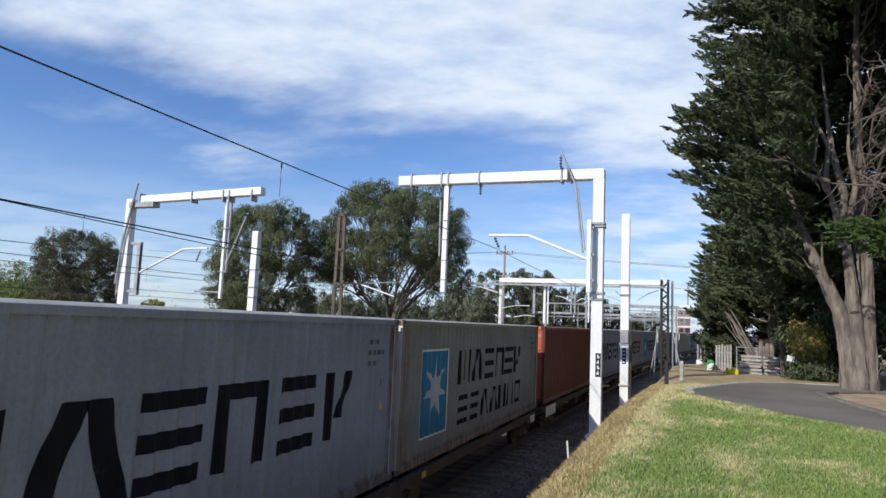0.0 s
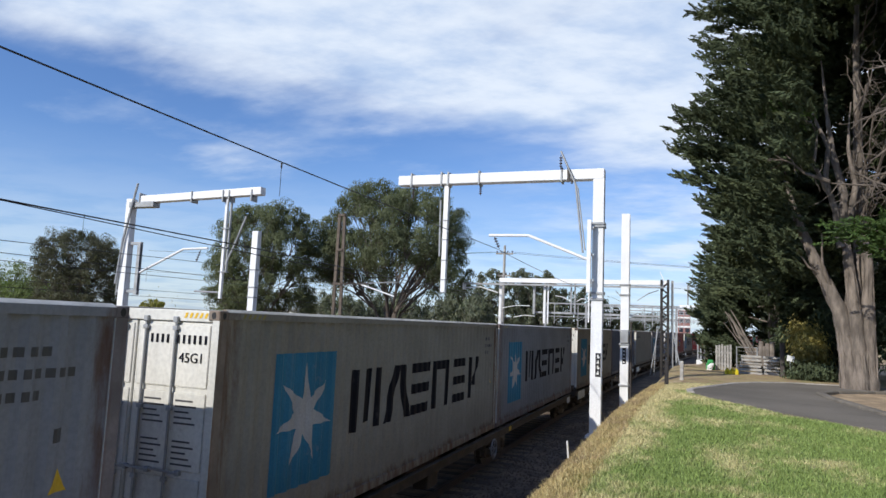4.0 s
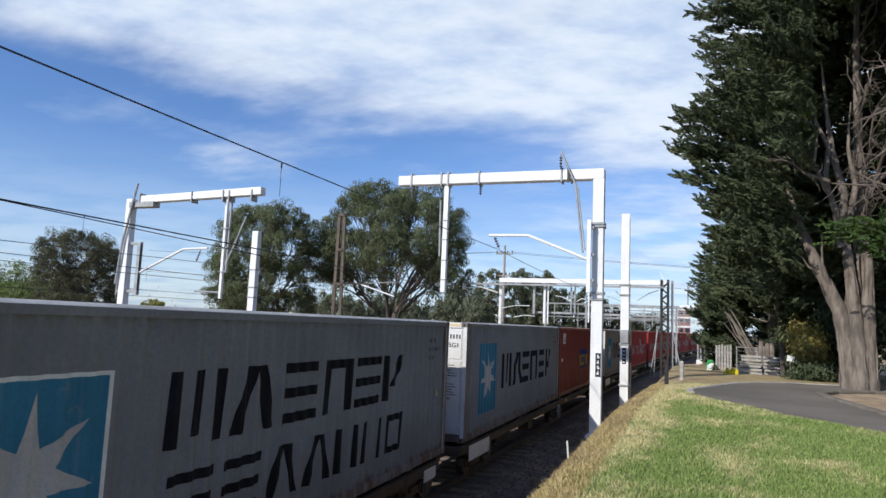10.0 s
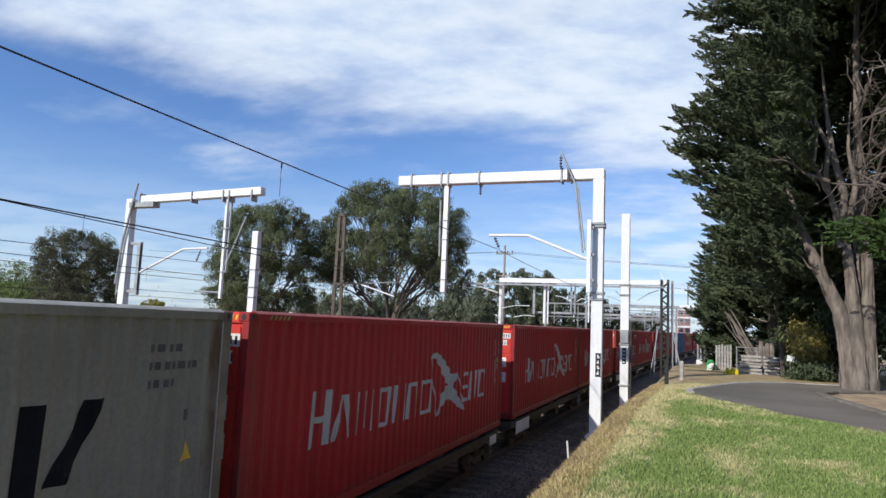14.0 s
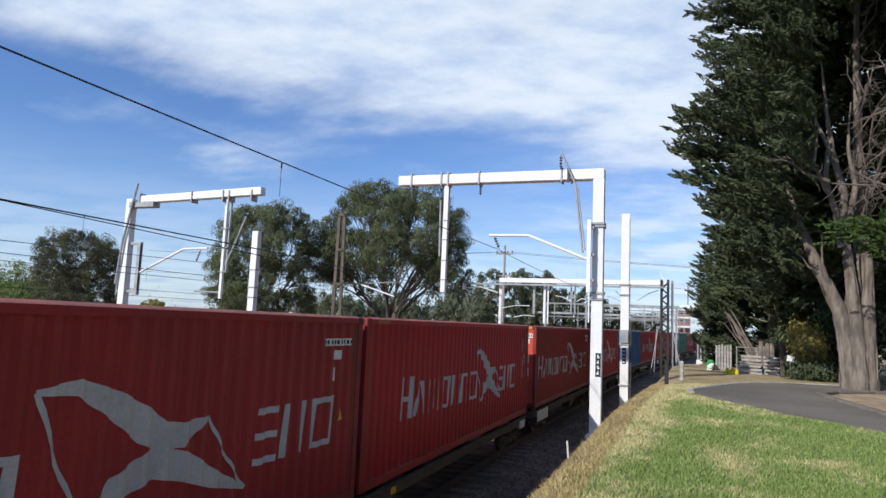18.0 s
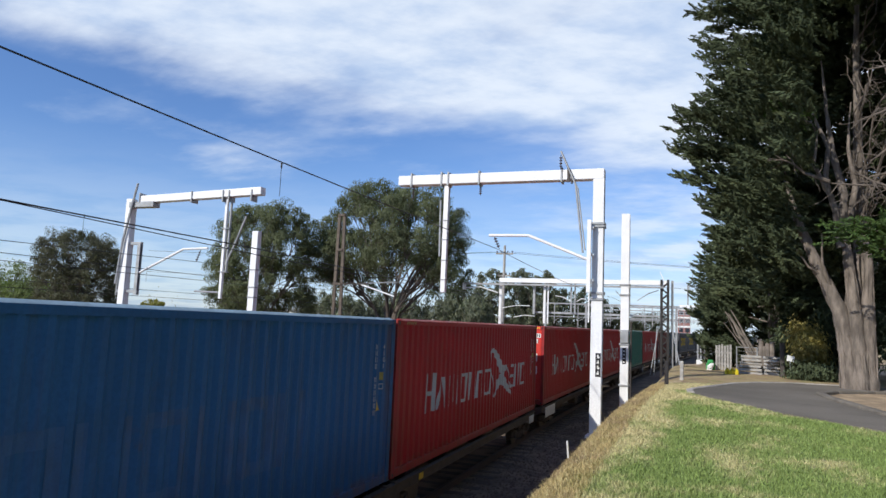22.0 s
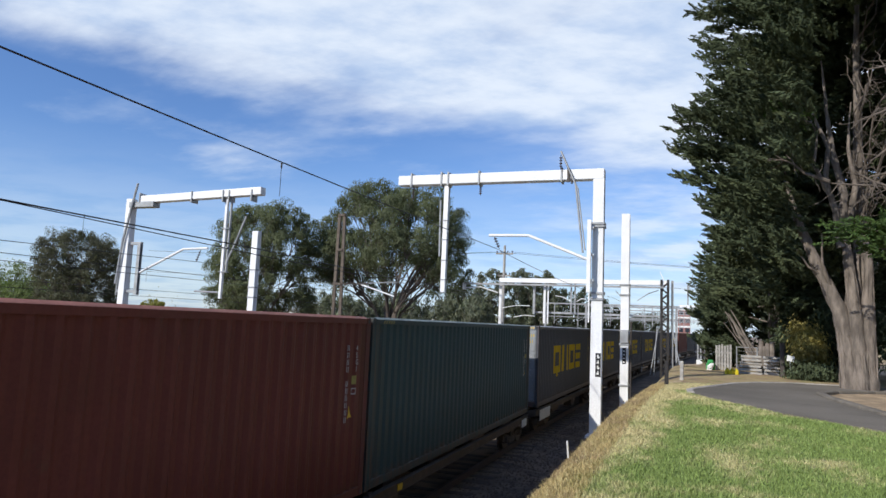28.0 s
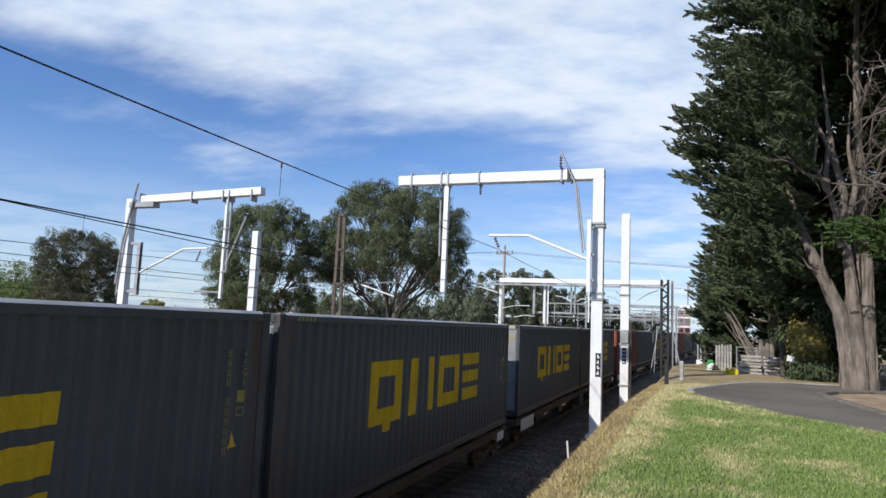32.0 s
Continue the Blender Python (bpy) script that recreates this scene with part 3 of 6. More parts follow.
def lock_bar_mesh(x):
    g = Geo()
    g.tube([(x, 0.012, 0.14), (x, 0.012, BOX_H - 0.10)], 0.017, 8)
    for z in (0.20, 0.95, 1.75, BOX_H - 0.22):
        g.box(x - 0.036, x + 0.036, -0.010, 0.046, z - 0.025, z + 0.025, 0.006)
    for z in (0.13, BOX_H - 0.12):
        g.box(x - 0.034, x + 0.034, -0.016, 0.05, z - 0.035, z + 0.035, 0.008)
    return g.mesh("locking_bar", GREY_STEEL)


def handle_mesh(x):
    g = Geo()
    g.bar((x, -0.014, 1.06), (x + 0.42, -0.014, 1.04), 0.016, 0.028, 0.003)
    g.box(x + 0.36, x + 0.42, -0.012, 0.045, 1.01, 1.07, 0.006)
    return g.mesh("handle", GREY_STEEL)


def text_mesh(words, size, mat):
    cu = bpy.data.curves.new("writing", "FONT")
    cu.body, cu.size, cu.extrude = words, size, 0.002
    ob = bpy.data.objects.new("writing", cu)
    me = bpy.data.meshes.new_from_object(ob)
    me.materials.clear()
    me.materials.append(mat)
    bpy.data.objects.remove(ob)
    return me


def flag_polys(cy, cz, k=1.0):
    """The swallow-tailed pennant: two broad swooshes and their thin edges. k: its stretch along the wall."""
    def strip(points, widths):
        return ribbon([(cy + p * k, cz + q) for p, q in points], widths)

    return (strip([(-1.12, 0.70), (-0.78, 0.72), (-0.42, 0.53), (-0.06, 0.27), (0.20, 0.10)], [0.05, 0.15, 0.26, 0.35, 0.26]),
            strip([(0.05, 0.15), (0.40, 0.12), (0.73, 0.26)], [0.32, 0.26, 0.04]),
            strip([(-0.62, -0.58), (-0.36, -0.27), (0.05, -0.10), (0.45, -0.22), (0.85, -0.44), (1.34, -0.65)], [0.03, 0.26, 0.33, 0.31, 0.20, 0.05]),
            strip([(-1.12, 0.70), (-0.92, 0.10), (-0.62, -0.58)], [0.05, 0.04, 0.05]),
            strip([(0.73, 0.26), (0.97, -0.15), (1.34, -0.65)], [0.045, 0.04, 0.045]))


def pennant(marks, tail, cy, k):
    first = word_marks(marks[:1], 1.0, 1.80, 0.26, 0.05) + [rect(marks[0][1] + 0.1, marks[0][2] - 0.1, 1.34, 1.43)]
    rest = word_marks(marks[1:], 1.0, 1.68, 0.20, 0.06, 0.11)
    return [*[("pennant_stroke", p, LOGO_WHITE, 0.004 + 0.001 * i, True) for i, p in enumerate(flag_polys(cy, 1.45, k))], ("painted_mark", first + rest, LOGO_WHITE, 0.004, False), ("painted_mark", word_marks(tail, 1.0, 1.70, 0.20, 0.06, 0.12), LOGO_WHITE, 0.004, False)]


BIG_WORD = [("v", 3.38, 4.52), ("l", 4.66, 5.88), ("e", 5.94, 6.88), ("g", 7.10, 8.06), ("e", 8.36, 9.26), ("k", 9.58, 10.46)]
LIVERIES = {
    # kind: (part name, shapes, material, lift, one mesh or a part each)
    "star": lambda: [("blue_square", [rect(1.24, 2.88, 0.54, 2.37)], LOGO_BLUE, 0.004, True), ("star", star_polys(2.02, 1.50, 0.73), LOGO_WHITE, 0.008, True), ("painted_mark", word_marks(BIG_WORD, 1.05, 2.05, 0.25, 0.04, 0.19), LOGO_BLACK, 0.004, False)],
    "star_two": lambda: [("pale_border", [rect(1.14, 2.72, 0.48, 2.30)], PLATE_WHITE, 0.002, True), ("blue_square", [rect(1.18, 2.68, 0.52, 2.26)], LOGO_BLUE, 0.005, True), ("star", star_polys(1.93, 1.46, 0.70), LOGO_WHITE, 0.008, True), ("painted_mark", even_marks("vlegek", 3.46, 9.84, 1.44, 2.24, 0.24, 0.04), LOGO_BLACK, 0.004, False), ("painted_mark", even_marks("eellbbo", 3.50, 9.84, 0.50, 1.17, 0.24, 0.04), LOGO_BLACK, 0.004, False)],
    "pennant": lambda: pennant([("b", 1.58, 2.16), ("l", 2.26, 2.88), ("v", 3.04, 3.66), ("o", 3.90, 4.34), ("b", 4.52, 5.10), ("g", 5.16, 5.68), ("o", 5.84, 6.46)], [("e", 8.58, 8.96), ("b", 9.12, 9.70), ("o", 9.88, 10.50)], 7.50, 1.0),
    "pennant_wide": lambda: pennant([("b", 0.46, 1.24), ("l", 1.42, 2.08), ("v", 2.24, 3.08), ("o", 3.26, 3.82), ("b", 4.04, 4.62), ("g", 4.75, 5.32), ("o", 5.50, 6.14)], [("e", 9.38, 9.86), ("b", 9.96, 10.52), ("o", 10.68, 11.34)], 7.62, 1.18),
    "yellow_word": lambda: [("painted_mark", word_marks([("o", 2.88, 4.18), ("b", 4.62, 5.96), ("o", 6.26, 7.56), ("e", 7.86, 9.16)], 1.05, 2.15, 0.25, 0.03, 0.25) + [rect(3.46, 3.78, 0.90, 1.05, 0.01)], LOGO_YELLOW, 0.004, False)],
    "small_word": lambda: [("blue_square", [rect(0.50, 0.78, 2.31, 2.55)], LOGO_BLUE, 0.004, True), ("painted_mark", even_marks("vleoebbbe", 0.95, 3.02, 2.29, 2.44, 0.22, 0.0), LOGO_BLACK, 0.004, False)],
    "yellow_blue": lambda: [("painted_mark", even_marks("oob", 5.15, 7.05, 1.10, 1.60, 0.28, 0.05), LOGO_YELLOW, 0.008, False), ("blue_band", [rect(5.02, 7.10, 1.00, 1.88, 0.04)], LOGO_NAVY, 0.004, True), ("white_plate", [rect(0.84, 1.30, 2.20, 2.64)], PLATE_WHITE, 0.004, True), ("blue_mark", [rect(0.98, 1.13, 2.28, 2.44, 0.03)], LOGO_NAVY, 0.008, True), ("sticker", [rect(0.66, 0.78, 1.45, 1.58)], PLATE_WHITE, 0.004, True)],
    "vertical_plate": lambda: [("white_plate", [rect(0.60, 1.12, 0.25, 2.61)], PLATE_WHITE, 0.004, True), ("dark_mark", [rect(0.72, 1.0, 0.36 + 0.31 * i, 0.56 + 0.31 * i) for i in range(6)] + [rect(0.80, 0.85, 2.25, 2.52, 0.12)], LOGO_NAVY, 0.008, False)],
    "vertical_word": lambda: [("painted_mark", [rect(0.60, 0.90, 2.30 - 0.258 * i, 2.51 - 0.258 * i) for i in range(6)], LOGO_WHITE, 0.004, False)],
    "faint": lambda: [("faded_mark", even_marks("obobobob", 3.0, 9.3, 0.9, 1.85, 0.20, 0.0), surface("faint_blue_decal", (0.019, 0.094, 0.236), 0.5), 0.004, False)],
    "plain": lambda: [],
}

RUST = (0.13, 0.062, 0.032)
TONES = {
    # colour: sides darkened as in shade, doors and roof brightened as in sun
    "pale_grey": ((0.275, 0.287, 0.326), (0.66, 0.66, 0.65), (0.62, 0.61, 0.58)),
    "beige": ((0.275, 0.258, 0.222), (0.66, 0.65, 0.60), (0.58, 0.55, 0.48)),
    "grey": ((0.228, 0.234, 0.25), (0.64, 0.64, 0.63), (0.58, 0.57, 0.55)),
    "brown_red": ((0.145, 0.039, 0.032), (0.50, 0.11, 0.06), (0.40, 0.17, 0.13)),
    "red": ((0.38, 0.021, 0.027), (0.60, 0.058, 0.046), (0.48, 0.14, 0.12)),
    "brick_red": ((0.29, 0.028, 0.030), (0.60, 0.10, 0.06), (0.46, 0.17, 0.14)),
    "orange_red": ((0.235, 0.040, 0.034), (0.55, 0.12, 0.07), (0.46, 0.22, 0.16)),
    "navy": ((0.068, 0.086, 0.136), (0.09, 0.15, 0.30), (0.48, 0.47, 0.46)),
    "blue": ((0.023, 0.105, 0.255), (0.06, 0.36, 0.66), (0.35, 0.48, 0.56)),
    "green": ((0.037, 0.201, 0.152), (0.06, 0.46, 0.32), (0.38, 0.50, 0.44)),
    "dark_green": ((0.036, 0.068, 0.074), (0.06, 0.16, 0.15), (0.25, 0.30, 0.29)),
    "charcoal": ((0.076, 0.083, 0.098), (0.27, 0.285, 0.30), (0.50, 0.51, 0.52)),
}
WORN_GLOSS = ("brown_red", "dark_green", "red", "brick_red", "orange_red", "charcoal", "green", "navy", "blue")
PAINTS, SUNLIT_DOOR_PAINTS, SUNLIT_ROOF_PAINTS, POST_PAINTS = {}, {}, {}, {}
for key, (side, sunlit_door_tone, sunlit_roof_tone) in TONES.items():
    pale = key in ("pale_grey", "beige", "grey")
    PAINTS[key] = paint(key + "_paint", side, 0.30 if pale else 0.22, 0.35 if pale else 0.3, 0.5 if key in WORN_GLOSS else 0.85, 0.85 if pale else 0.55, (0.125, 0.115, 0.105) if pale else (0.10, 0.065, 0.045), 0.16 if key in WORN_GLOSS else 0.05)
    SUNLIT_DOOR_PAINTS[key] = paint(key + "_sunlit_door_paint", sunlit_door_tone, 0.2, 0.4)
    SUNLIT_ROOF_PAINTS[key] = surface(key + "_sunlit_roof_paint", sunlit_roof_tone, 0.7, 0.0, 0.2, 1.2, 16, 0.05, (0.20, 0.13, 0.09), 0.7)
    POST_PAINTS[key] = surface(key + "_post_paint", tuple(0.55 * c + 0.45 * r for c, r in zip(side, RUST)) if pale else tuple(0.8 * c for c in side), 0.75, 0.0, 0.25, 2.2, 26, 0.08, RUST, 0.9, 0.8)
COLOUR_WORDS = {"pale_grey": "pale grey", "beige": "dirty beige", "grey": "grey", "brown_red": "brownish red", "red": "bright red", "brick_red": "weathered brick red", "orange_red": "orange red", "navy": "dull navy blue", "blue": "mid blue", "green": "sea green", "dark_green": "dark green", "charcoal": "charcoal grey"}
LIVERY_WORDS = {"star": "with a white star on blue", "star_two": "with a star and two painted rows", "pennant": "with a white pennant emblem", "pennant_wide": "with a wide white pennant", "yellow_word": "with large yellow markings", "small_word": "with small dark markings", "yellow_blue": "with a yellow and blue emblem", "vertical_plate": "with a white upright plate", "vertical_word": "with white upright markings", "faint": "with faded markings", "plain": "with plain ribbed sides"}
ROLL = [("pale_grey", "star"), ("beige", "star_two"), ("brown_red", "plain"), ("pale_grey", "star"), ("beige", "star"), ("grey", "star"), ("beige", "star"), ("navy", "plain"), ("beige", "small_word"), ("grey", "star_two"),
        ("grey", "star"), ("orange_red", "yellow_blue"), ("beige", "star")] + [("red", "pennant")] * 3 + [("brick_red", "pennant_wide"), ("red", "pennant"), ("brick_red", "pennant_wide"), ("red", "pennant")] + [("blue", "faint")] + [("red", "pennant")] * 3 + [("green", "vertical_plate"), ("red", "pennant"), ("brown_red", "vertical_word"), ("dark_green", "plain")] + [("charcoal", "yellow_word")] * 6 + [("brown_red", "plain"), ("charcoal", "plain"), ("charcoal", "yellow_word"), ("charcoal", "plain"), ("brown_red", "plain"), ("charcoal", "plain"), ("dark_green", "plain"), ("charcoal", "plain")]


def container(colour, livery):
    mat = PAINTS[colour]
    box = thing("shipping_container", "%s steel shipping container %s" % (COLOUR_WORDS[colour], LIVERY_WORDS[livery]), "shipping container", "containers on the train")
    h, w = BOX_H, BOX_W / 2
    pale = colour in ("pale_grey", "beige", "grey")
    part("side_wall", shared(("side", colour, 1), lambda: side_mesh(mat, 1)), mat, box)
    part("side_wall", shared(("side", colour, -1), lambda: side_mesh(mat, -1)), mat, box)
    part("roof", shared(("roof", colour), lambda: roof_mesh(SUNLIT_ROOF_PAINTS[colour])), mat, box)
    part("floor_frame", shared(("floor", colour), lambda: Geo().box(-w + 0.06, w - 0.06, 0.08, BOX_L - 0.08, 0.10, 0.16).mesh("floor_frame", mat)), mat, box)
    part("end_wall", shared(("end", colour), lambda: Geo().box(-w + 0.06, w - 0.06, BOX_L - 0.06, BOX_L - 0.025, 0.12, h - 0.08, 0.01).mesh("end_wall", mat)), mat, box)
    for s in (-1, 1):
        # upward faces get the brightened roof tone: a sunlit edge put into the paint
        part("top_rail", shared(("rail", colour, s), lambda: rail_geo(s).two_tone("top_rail", mat, SUNLIT_ROOF_PAINTS[colour])), mat, box)
        part("bottom_rail", shared(("sill", colour, s), lambda: Geo().box(w - 0.05 if s > 0 else -w, w if s > 0 else -w + 0.05, 0.16, BOX_L - 0.16, 0.01, 0.16, 0.008).mesh("bottom_rail", mat)), mat, box)
        for y0, y1, key in ((0.0, 0.16, "n"), (BOX_L - 0.16, BOX_L, "f")):
            # posts of pale boxes take the sun-brightened door tone towards -y
            part("corner_post", shared(("post", colour, s, key), lambda: Geo().box(w - 0.10 if s > 0 else -w + 0.002, w - 0.002 if s > 0 else -w + 0.10, y0 + 0.004, y1 - 0.004, 0.11, h - 0.11, 0.003).faced("corner_post", POST_PAINTS[colour], SUNLIT_DOOR_PAINTS[colour] if pale else POST_PAINTS[colour])), mat, box)
            for z0, z1, lv in ((0, 0.118, "b"), (h - 0.118, h, "t")):
                part("corner_casting", shared(("cast", colour, s, key, lv), lambda: casting(POST_PAINTS[colour], s, y0, y1, z0, z1)), mat, box)
    part("door_header", shared(("head", colour), lambda: Geo().box(-w + 0.10, w - 0.10, 0.02, 0.12, h - 0.14, h - 0.004, 0.01).mesh("door_header", SUNLIT_DOOR_PAINTS[colour])), mat, box)
    part("door_sill", shared(("dsill", colour), lambda: Geo().box(-w + 0.10, w - 0.10, 0.0, 0.12, 0.01, 0.18, 0.01).mesh("door_sill", mat)), mat, box)
    for s in (-1, 1):
        x0, x1 = (0.012, w - 0.11) if s > 0 else (-w + 0.11, -0.012)
        door = part("door", shared(("door", colour, s), lambda: door_mesh(SUNLIT_DOOR_PAINTS[colour], x0, x1)), mat, box)
        for x in ((0.16, 0.60) if s > 0 else (-0.60, -0.16)):
            part("locking_bar", shared(("lock", x), lambda: lock_bar_mesh(x)), GREY_STEEL, door, "steel locking bar")
            part("handle", shared(("handle", x), lambda: handle_mesh(x - 0.2)), GREY_STEEL, door)
        for k, (z0, z1) in enumerate(((0.26, 0.98), (1.06, 1.94), (2.00, 2.72))):
            part("pressed_panel", shared(("press", colour, s, k), lambda: Geo().box(x0 + 0.03, x1 - 0.03, 0.033, 0.046, z0, z1, 0.010).mesh("pressed_panel", SUNLIT_DOOR_PAINTS[colour])), mat, door)
        part("seal", shared(("seal", s), lambda: Geo().box(x0 - 0.012 if s < 0 else x1, x0 if s < 0 else x1 + 0.012, 0.05, 0.08, 0.19, h - 0.15).mesh("seal", RUBBER)), RUBBER, door)
    # striped warning marks on the header
    small("warning_stripe", shared("stripes", stripes_mesh), YELLOW, box, "yellow and black warning stripes")
    small("side_stripe", shared("side_stripes", side_stripes_mesh), FADED_YELLOW, box, "faded yellow warning stripes on the rail")
    code = {"red": PLATE_WHITE, "brick_red": PLATE_WHITE, "orange_red": PLATE_WHITE}.get(colour)
    ink = LOGO_BLACK if colour in ("pale_grey", "beige", "grey", "red", "brick_red", "orange_red") else LOGO_WHITE
    if colour == "charcoal":
        ink = LOGO_YELLOW
    if code:
        part("code_plate", shared("code_plate", lambda: Geo().box(0.20, 1.08, 0.0285, 0.0335, 2.47, 2.63).box(0.64, 0.98, 0.0285, 0.0335, 2.26, 2.42).mesh("code_plate", PLATE_WHITE)), PLATE_WHITE, box)
    small("code_mark", shared(("code", ink.name), lambda: code_mesh(ink)), ink, box)
    ob = part("type_code", shared(("type", ink.name), lambda: text_mesh("45G1", 0.16, ink)), ink, box)
    ob.matrix_basis = Matrix.Translation((0.66, 0.0265, 2.285)) @ Matrix.Rotation(radians(90), 4, "X")
    small("data_panel", shared(("data", pale, colour in ("red", "brick_red", "orange_red")), lambda: data_mesh(PLATE_WHITE if colour in ("red", "brick_red", "orange_red") else FADED_BLACK if pale else LOGO_WHITE)), PLATE_WHITE, box)
    if code:
        small("data_text", shared("data_text", data_text_mesh), LOGO_BLACK, box)
    # side markings
    if colour == "brick_red":
        part("white_plate", shared("top_plate", lambda: decal([rect(10.98, 11.84, 2.45, 2.56)]).mesh("white_plate", PLATE_WHITE)), PLATE_WHITE, box)
        part("white_plate", shared("low_plate", lambda: decal([rect(11.28, 11.50, 2.24, 2.38), rect(11.30, 11.38, 1.92, 2.12)]).mesh("white_plate", PLATE_WHITE)), PLATE_WHITE, box)
        small("data_text", shared("plate_print", lambda: decal([rect(11.02 + 0.075 * i, 11.06 + 0.075 * i, 2.475, 2.535) for i in range(11)], 0.008).mesh("data_text", LOGO_BLACK)), LOGO_BLACK, box)
    elif colour not in ("pale_grey", "beige", "grey"):
        mark = FADED_YELLOW if colour == "charcoal" else LOGO_WHITE
        small("side_code", shared(("side_code", mark.name), lambda: decal([rect(11.43 + dx, 11.441 + dx, 2.36 - 0.112 * i, 2.45 - 0.112 * i) for i in range(11) if i != 4 for dx in (0.0, 0.025)] + [rect(11.66, 11.76, 1.66 + 0.085 * i, 1.675 + 0.085 * i) for i in range(2)] + [rect(x, x + 0.015, 1.66, 1.76) for x in (11.66, 11.745)]).mesh("side_code", mark)), mark, box)
        for i, c in enumerate("45G1"):
            ob = part("type_code", shared(("side_type", c, mark.name), lambda: text_mesh(c, 0.125, mark)), mark, box)
            ob.matrix_basis = Matrix.Translation((w + 0.004, 11.68, 2.36 - 0.112 * i)) @ Matrix.Rotation(radians(90), 4, "Z") @ Matrix.Rotation(radians(90), 4, "X")
        part("yellow_plate", shared("side_yellow", lambda: decal([rect(11.66, 11.76, 1.82, 1.96)]).mesh("yellow_plate", FADED_YELLOW)), FADED_YELLOW, box)
    else:
        small("side_code", shared("side_code_dark", lambda: decal([rect(10.95 + 0.13 * i, 11.03 + 0.13 * i, 2.45, 2.53) for i in range(4)] + [rect(10.95 + 0.11 * i, 11.02 + 0.11 * i, 2.27, 2.35) for i in range(7)] + [rect(10.95 + 0.11 * i, 11.02 + 0.11 * i, 2.09, 2.17) for i in range(4)] + [rect(11.5, 11.6, 1.72, 1.84)]).mesh("side_code", FADED_BLACK)), FADED_BLACK, box)
    part("warning_triangle", shared("triangle", lambda: decal([[(11.50, 1.30), (11.70, 1.30), (11.60, 1.50)]]).mesh("warning_triangle", YELLOW)), YELLOW, box)
    for i, (name, polys, m, lift, whole) in enumerate(LIVERIES[livery]()):
        for k, group in enumerate([polys] if whole else [[p] for p in polys]):
            part(name, shared(("livery", livery, i, k), lambda: decal(group, lift).mesh(name, m)), m, box)
    return box


def casting(mat, s, y0, y1, z0, z1):
    g = Geo()
    w = BOX_W / 2
    g.box(w - 0.162 if s > 0 else -w, w + 0.003 if s > 0 else -w + 0.162, y0 - 0.003, y1 + 0.003, z0, z1, 0.012)
    n0 = len(g.f)
    # flat black ovals paint the dark of the hand holes, outer side and door end
    cy, cz = (y0 + y1) / 2, (z0 + z1) / 2
    ring = [(0.034 * math.cos(2 * math.pi * i / 10), 0.042 * math.sin(2 * math.pi * i / 10)) for i in range(10)]
    x = s * (w + 0.0042)
    loop = [(x, cy + a, cz + b) for a, b in ring]
    g.add(loop if s > 0 else loop[::-1], [tuple(range(10))])
    if y0 < 1:
        g.add([(s * (w - 0.08) + a, y0 - 0.0042, cz + b) for a, b in ring], [tuple(range(10))])
    me = g.mesh("corner_casting", mat)
    me.materials.append(BLACK_PAINT)
    for i in range(n0, len(g.f)):
        me.polygons[i].material_index = 1
    return me


def stripes_mesh():
    g = Geo()
    for i in range(5):
        x = 0.70 + i * 0.072
        g.add([(x, 0.016, BOX_H - 0.095), (x + 0.036, 0.016, BOX_H - 0.095), (x + 0.06, 0.016, BOX_H - 0.035), (x + 0.024, 0.016, BOX_H - 0.035)], [(0, 1, 2, 3)])
    return g.mesh("warning_stripe", YELLOW)


def side_stripes_mesh():
    """Worn stripes on the top rail beside the doors."""
    g, x = Geo(), BOX_W / 2 + 0.003
    for i in range(5):
        y = 0.42 + i * 0.10
        g.add([(x, y, BOX_H - 0.085), (x, y + 0.05, BOX_H - 0.085), (x, y + 0.085, BOX_H - 0.03), (x, y + 0.035, BOX_H - 0.03)], [(0, 1, 2, 3)])
    return g.mesh("side_stripe", FADED_YELLOW)


def code_mesh(ink):
    g = Geo()
    x = 0.23
    for i, w in enumerate((0.07, 0.07, 0.07, 0.07, 0.0, 0.07, 0.07, 0.07, 0.07, 0.07, 0.07)):
        if w:
            g.box(x, x + 0.030, 0.0245, 0.0285, 2.50, 2.60)
        x += 0.078
    return g.mesh("code_mark", ink)


def data_text_mesh():
    g = Geo()
    for x0, x1 in ((0.20, 0.50), (0.66, 0.96)):
        for z0 in (1.60, 1.14):
            for i in range(5):
                g.box(x0 + 0.03, x1 - 0.05 - 0.03 * (i % 3), 0.0245, 0.0285, z0 + 0.05 * i, z0 + 0.05 * i + 0.016)
    return g.mesh("data_text", surface("grey_print", (0.22, 0.22, 0.22), 0.6))


def data_mesh(mat):
    g = Geo()
    for x0, x1 in ((0.20, 0.50), (0.66, 0.96)):
        for k, (z0, z1) in enumerate(((1.58, 1.88), (1.12, 1.42))):
            if mat == PLATE_WHITE:
                g.box(x0, x1, 0.0285, 0.0335, z0, z1)
            else:
                for i in range(5):
                    g.box(x0, x1 - 0.05 * (i % 3), 0.0285, 0.0335, z0 + 0.064 * i, z0 + 0.064 * i + 0.02)
    return g.mesh("data_panel", mat)


BOXES = [(n, container(*ROLL[n])) for n in range(len(ROLL))]


# ---------------------------------------------------------------- wagons
WAGON_L = 2 * BOX_L + GAP_S


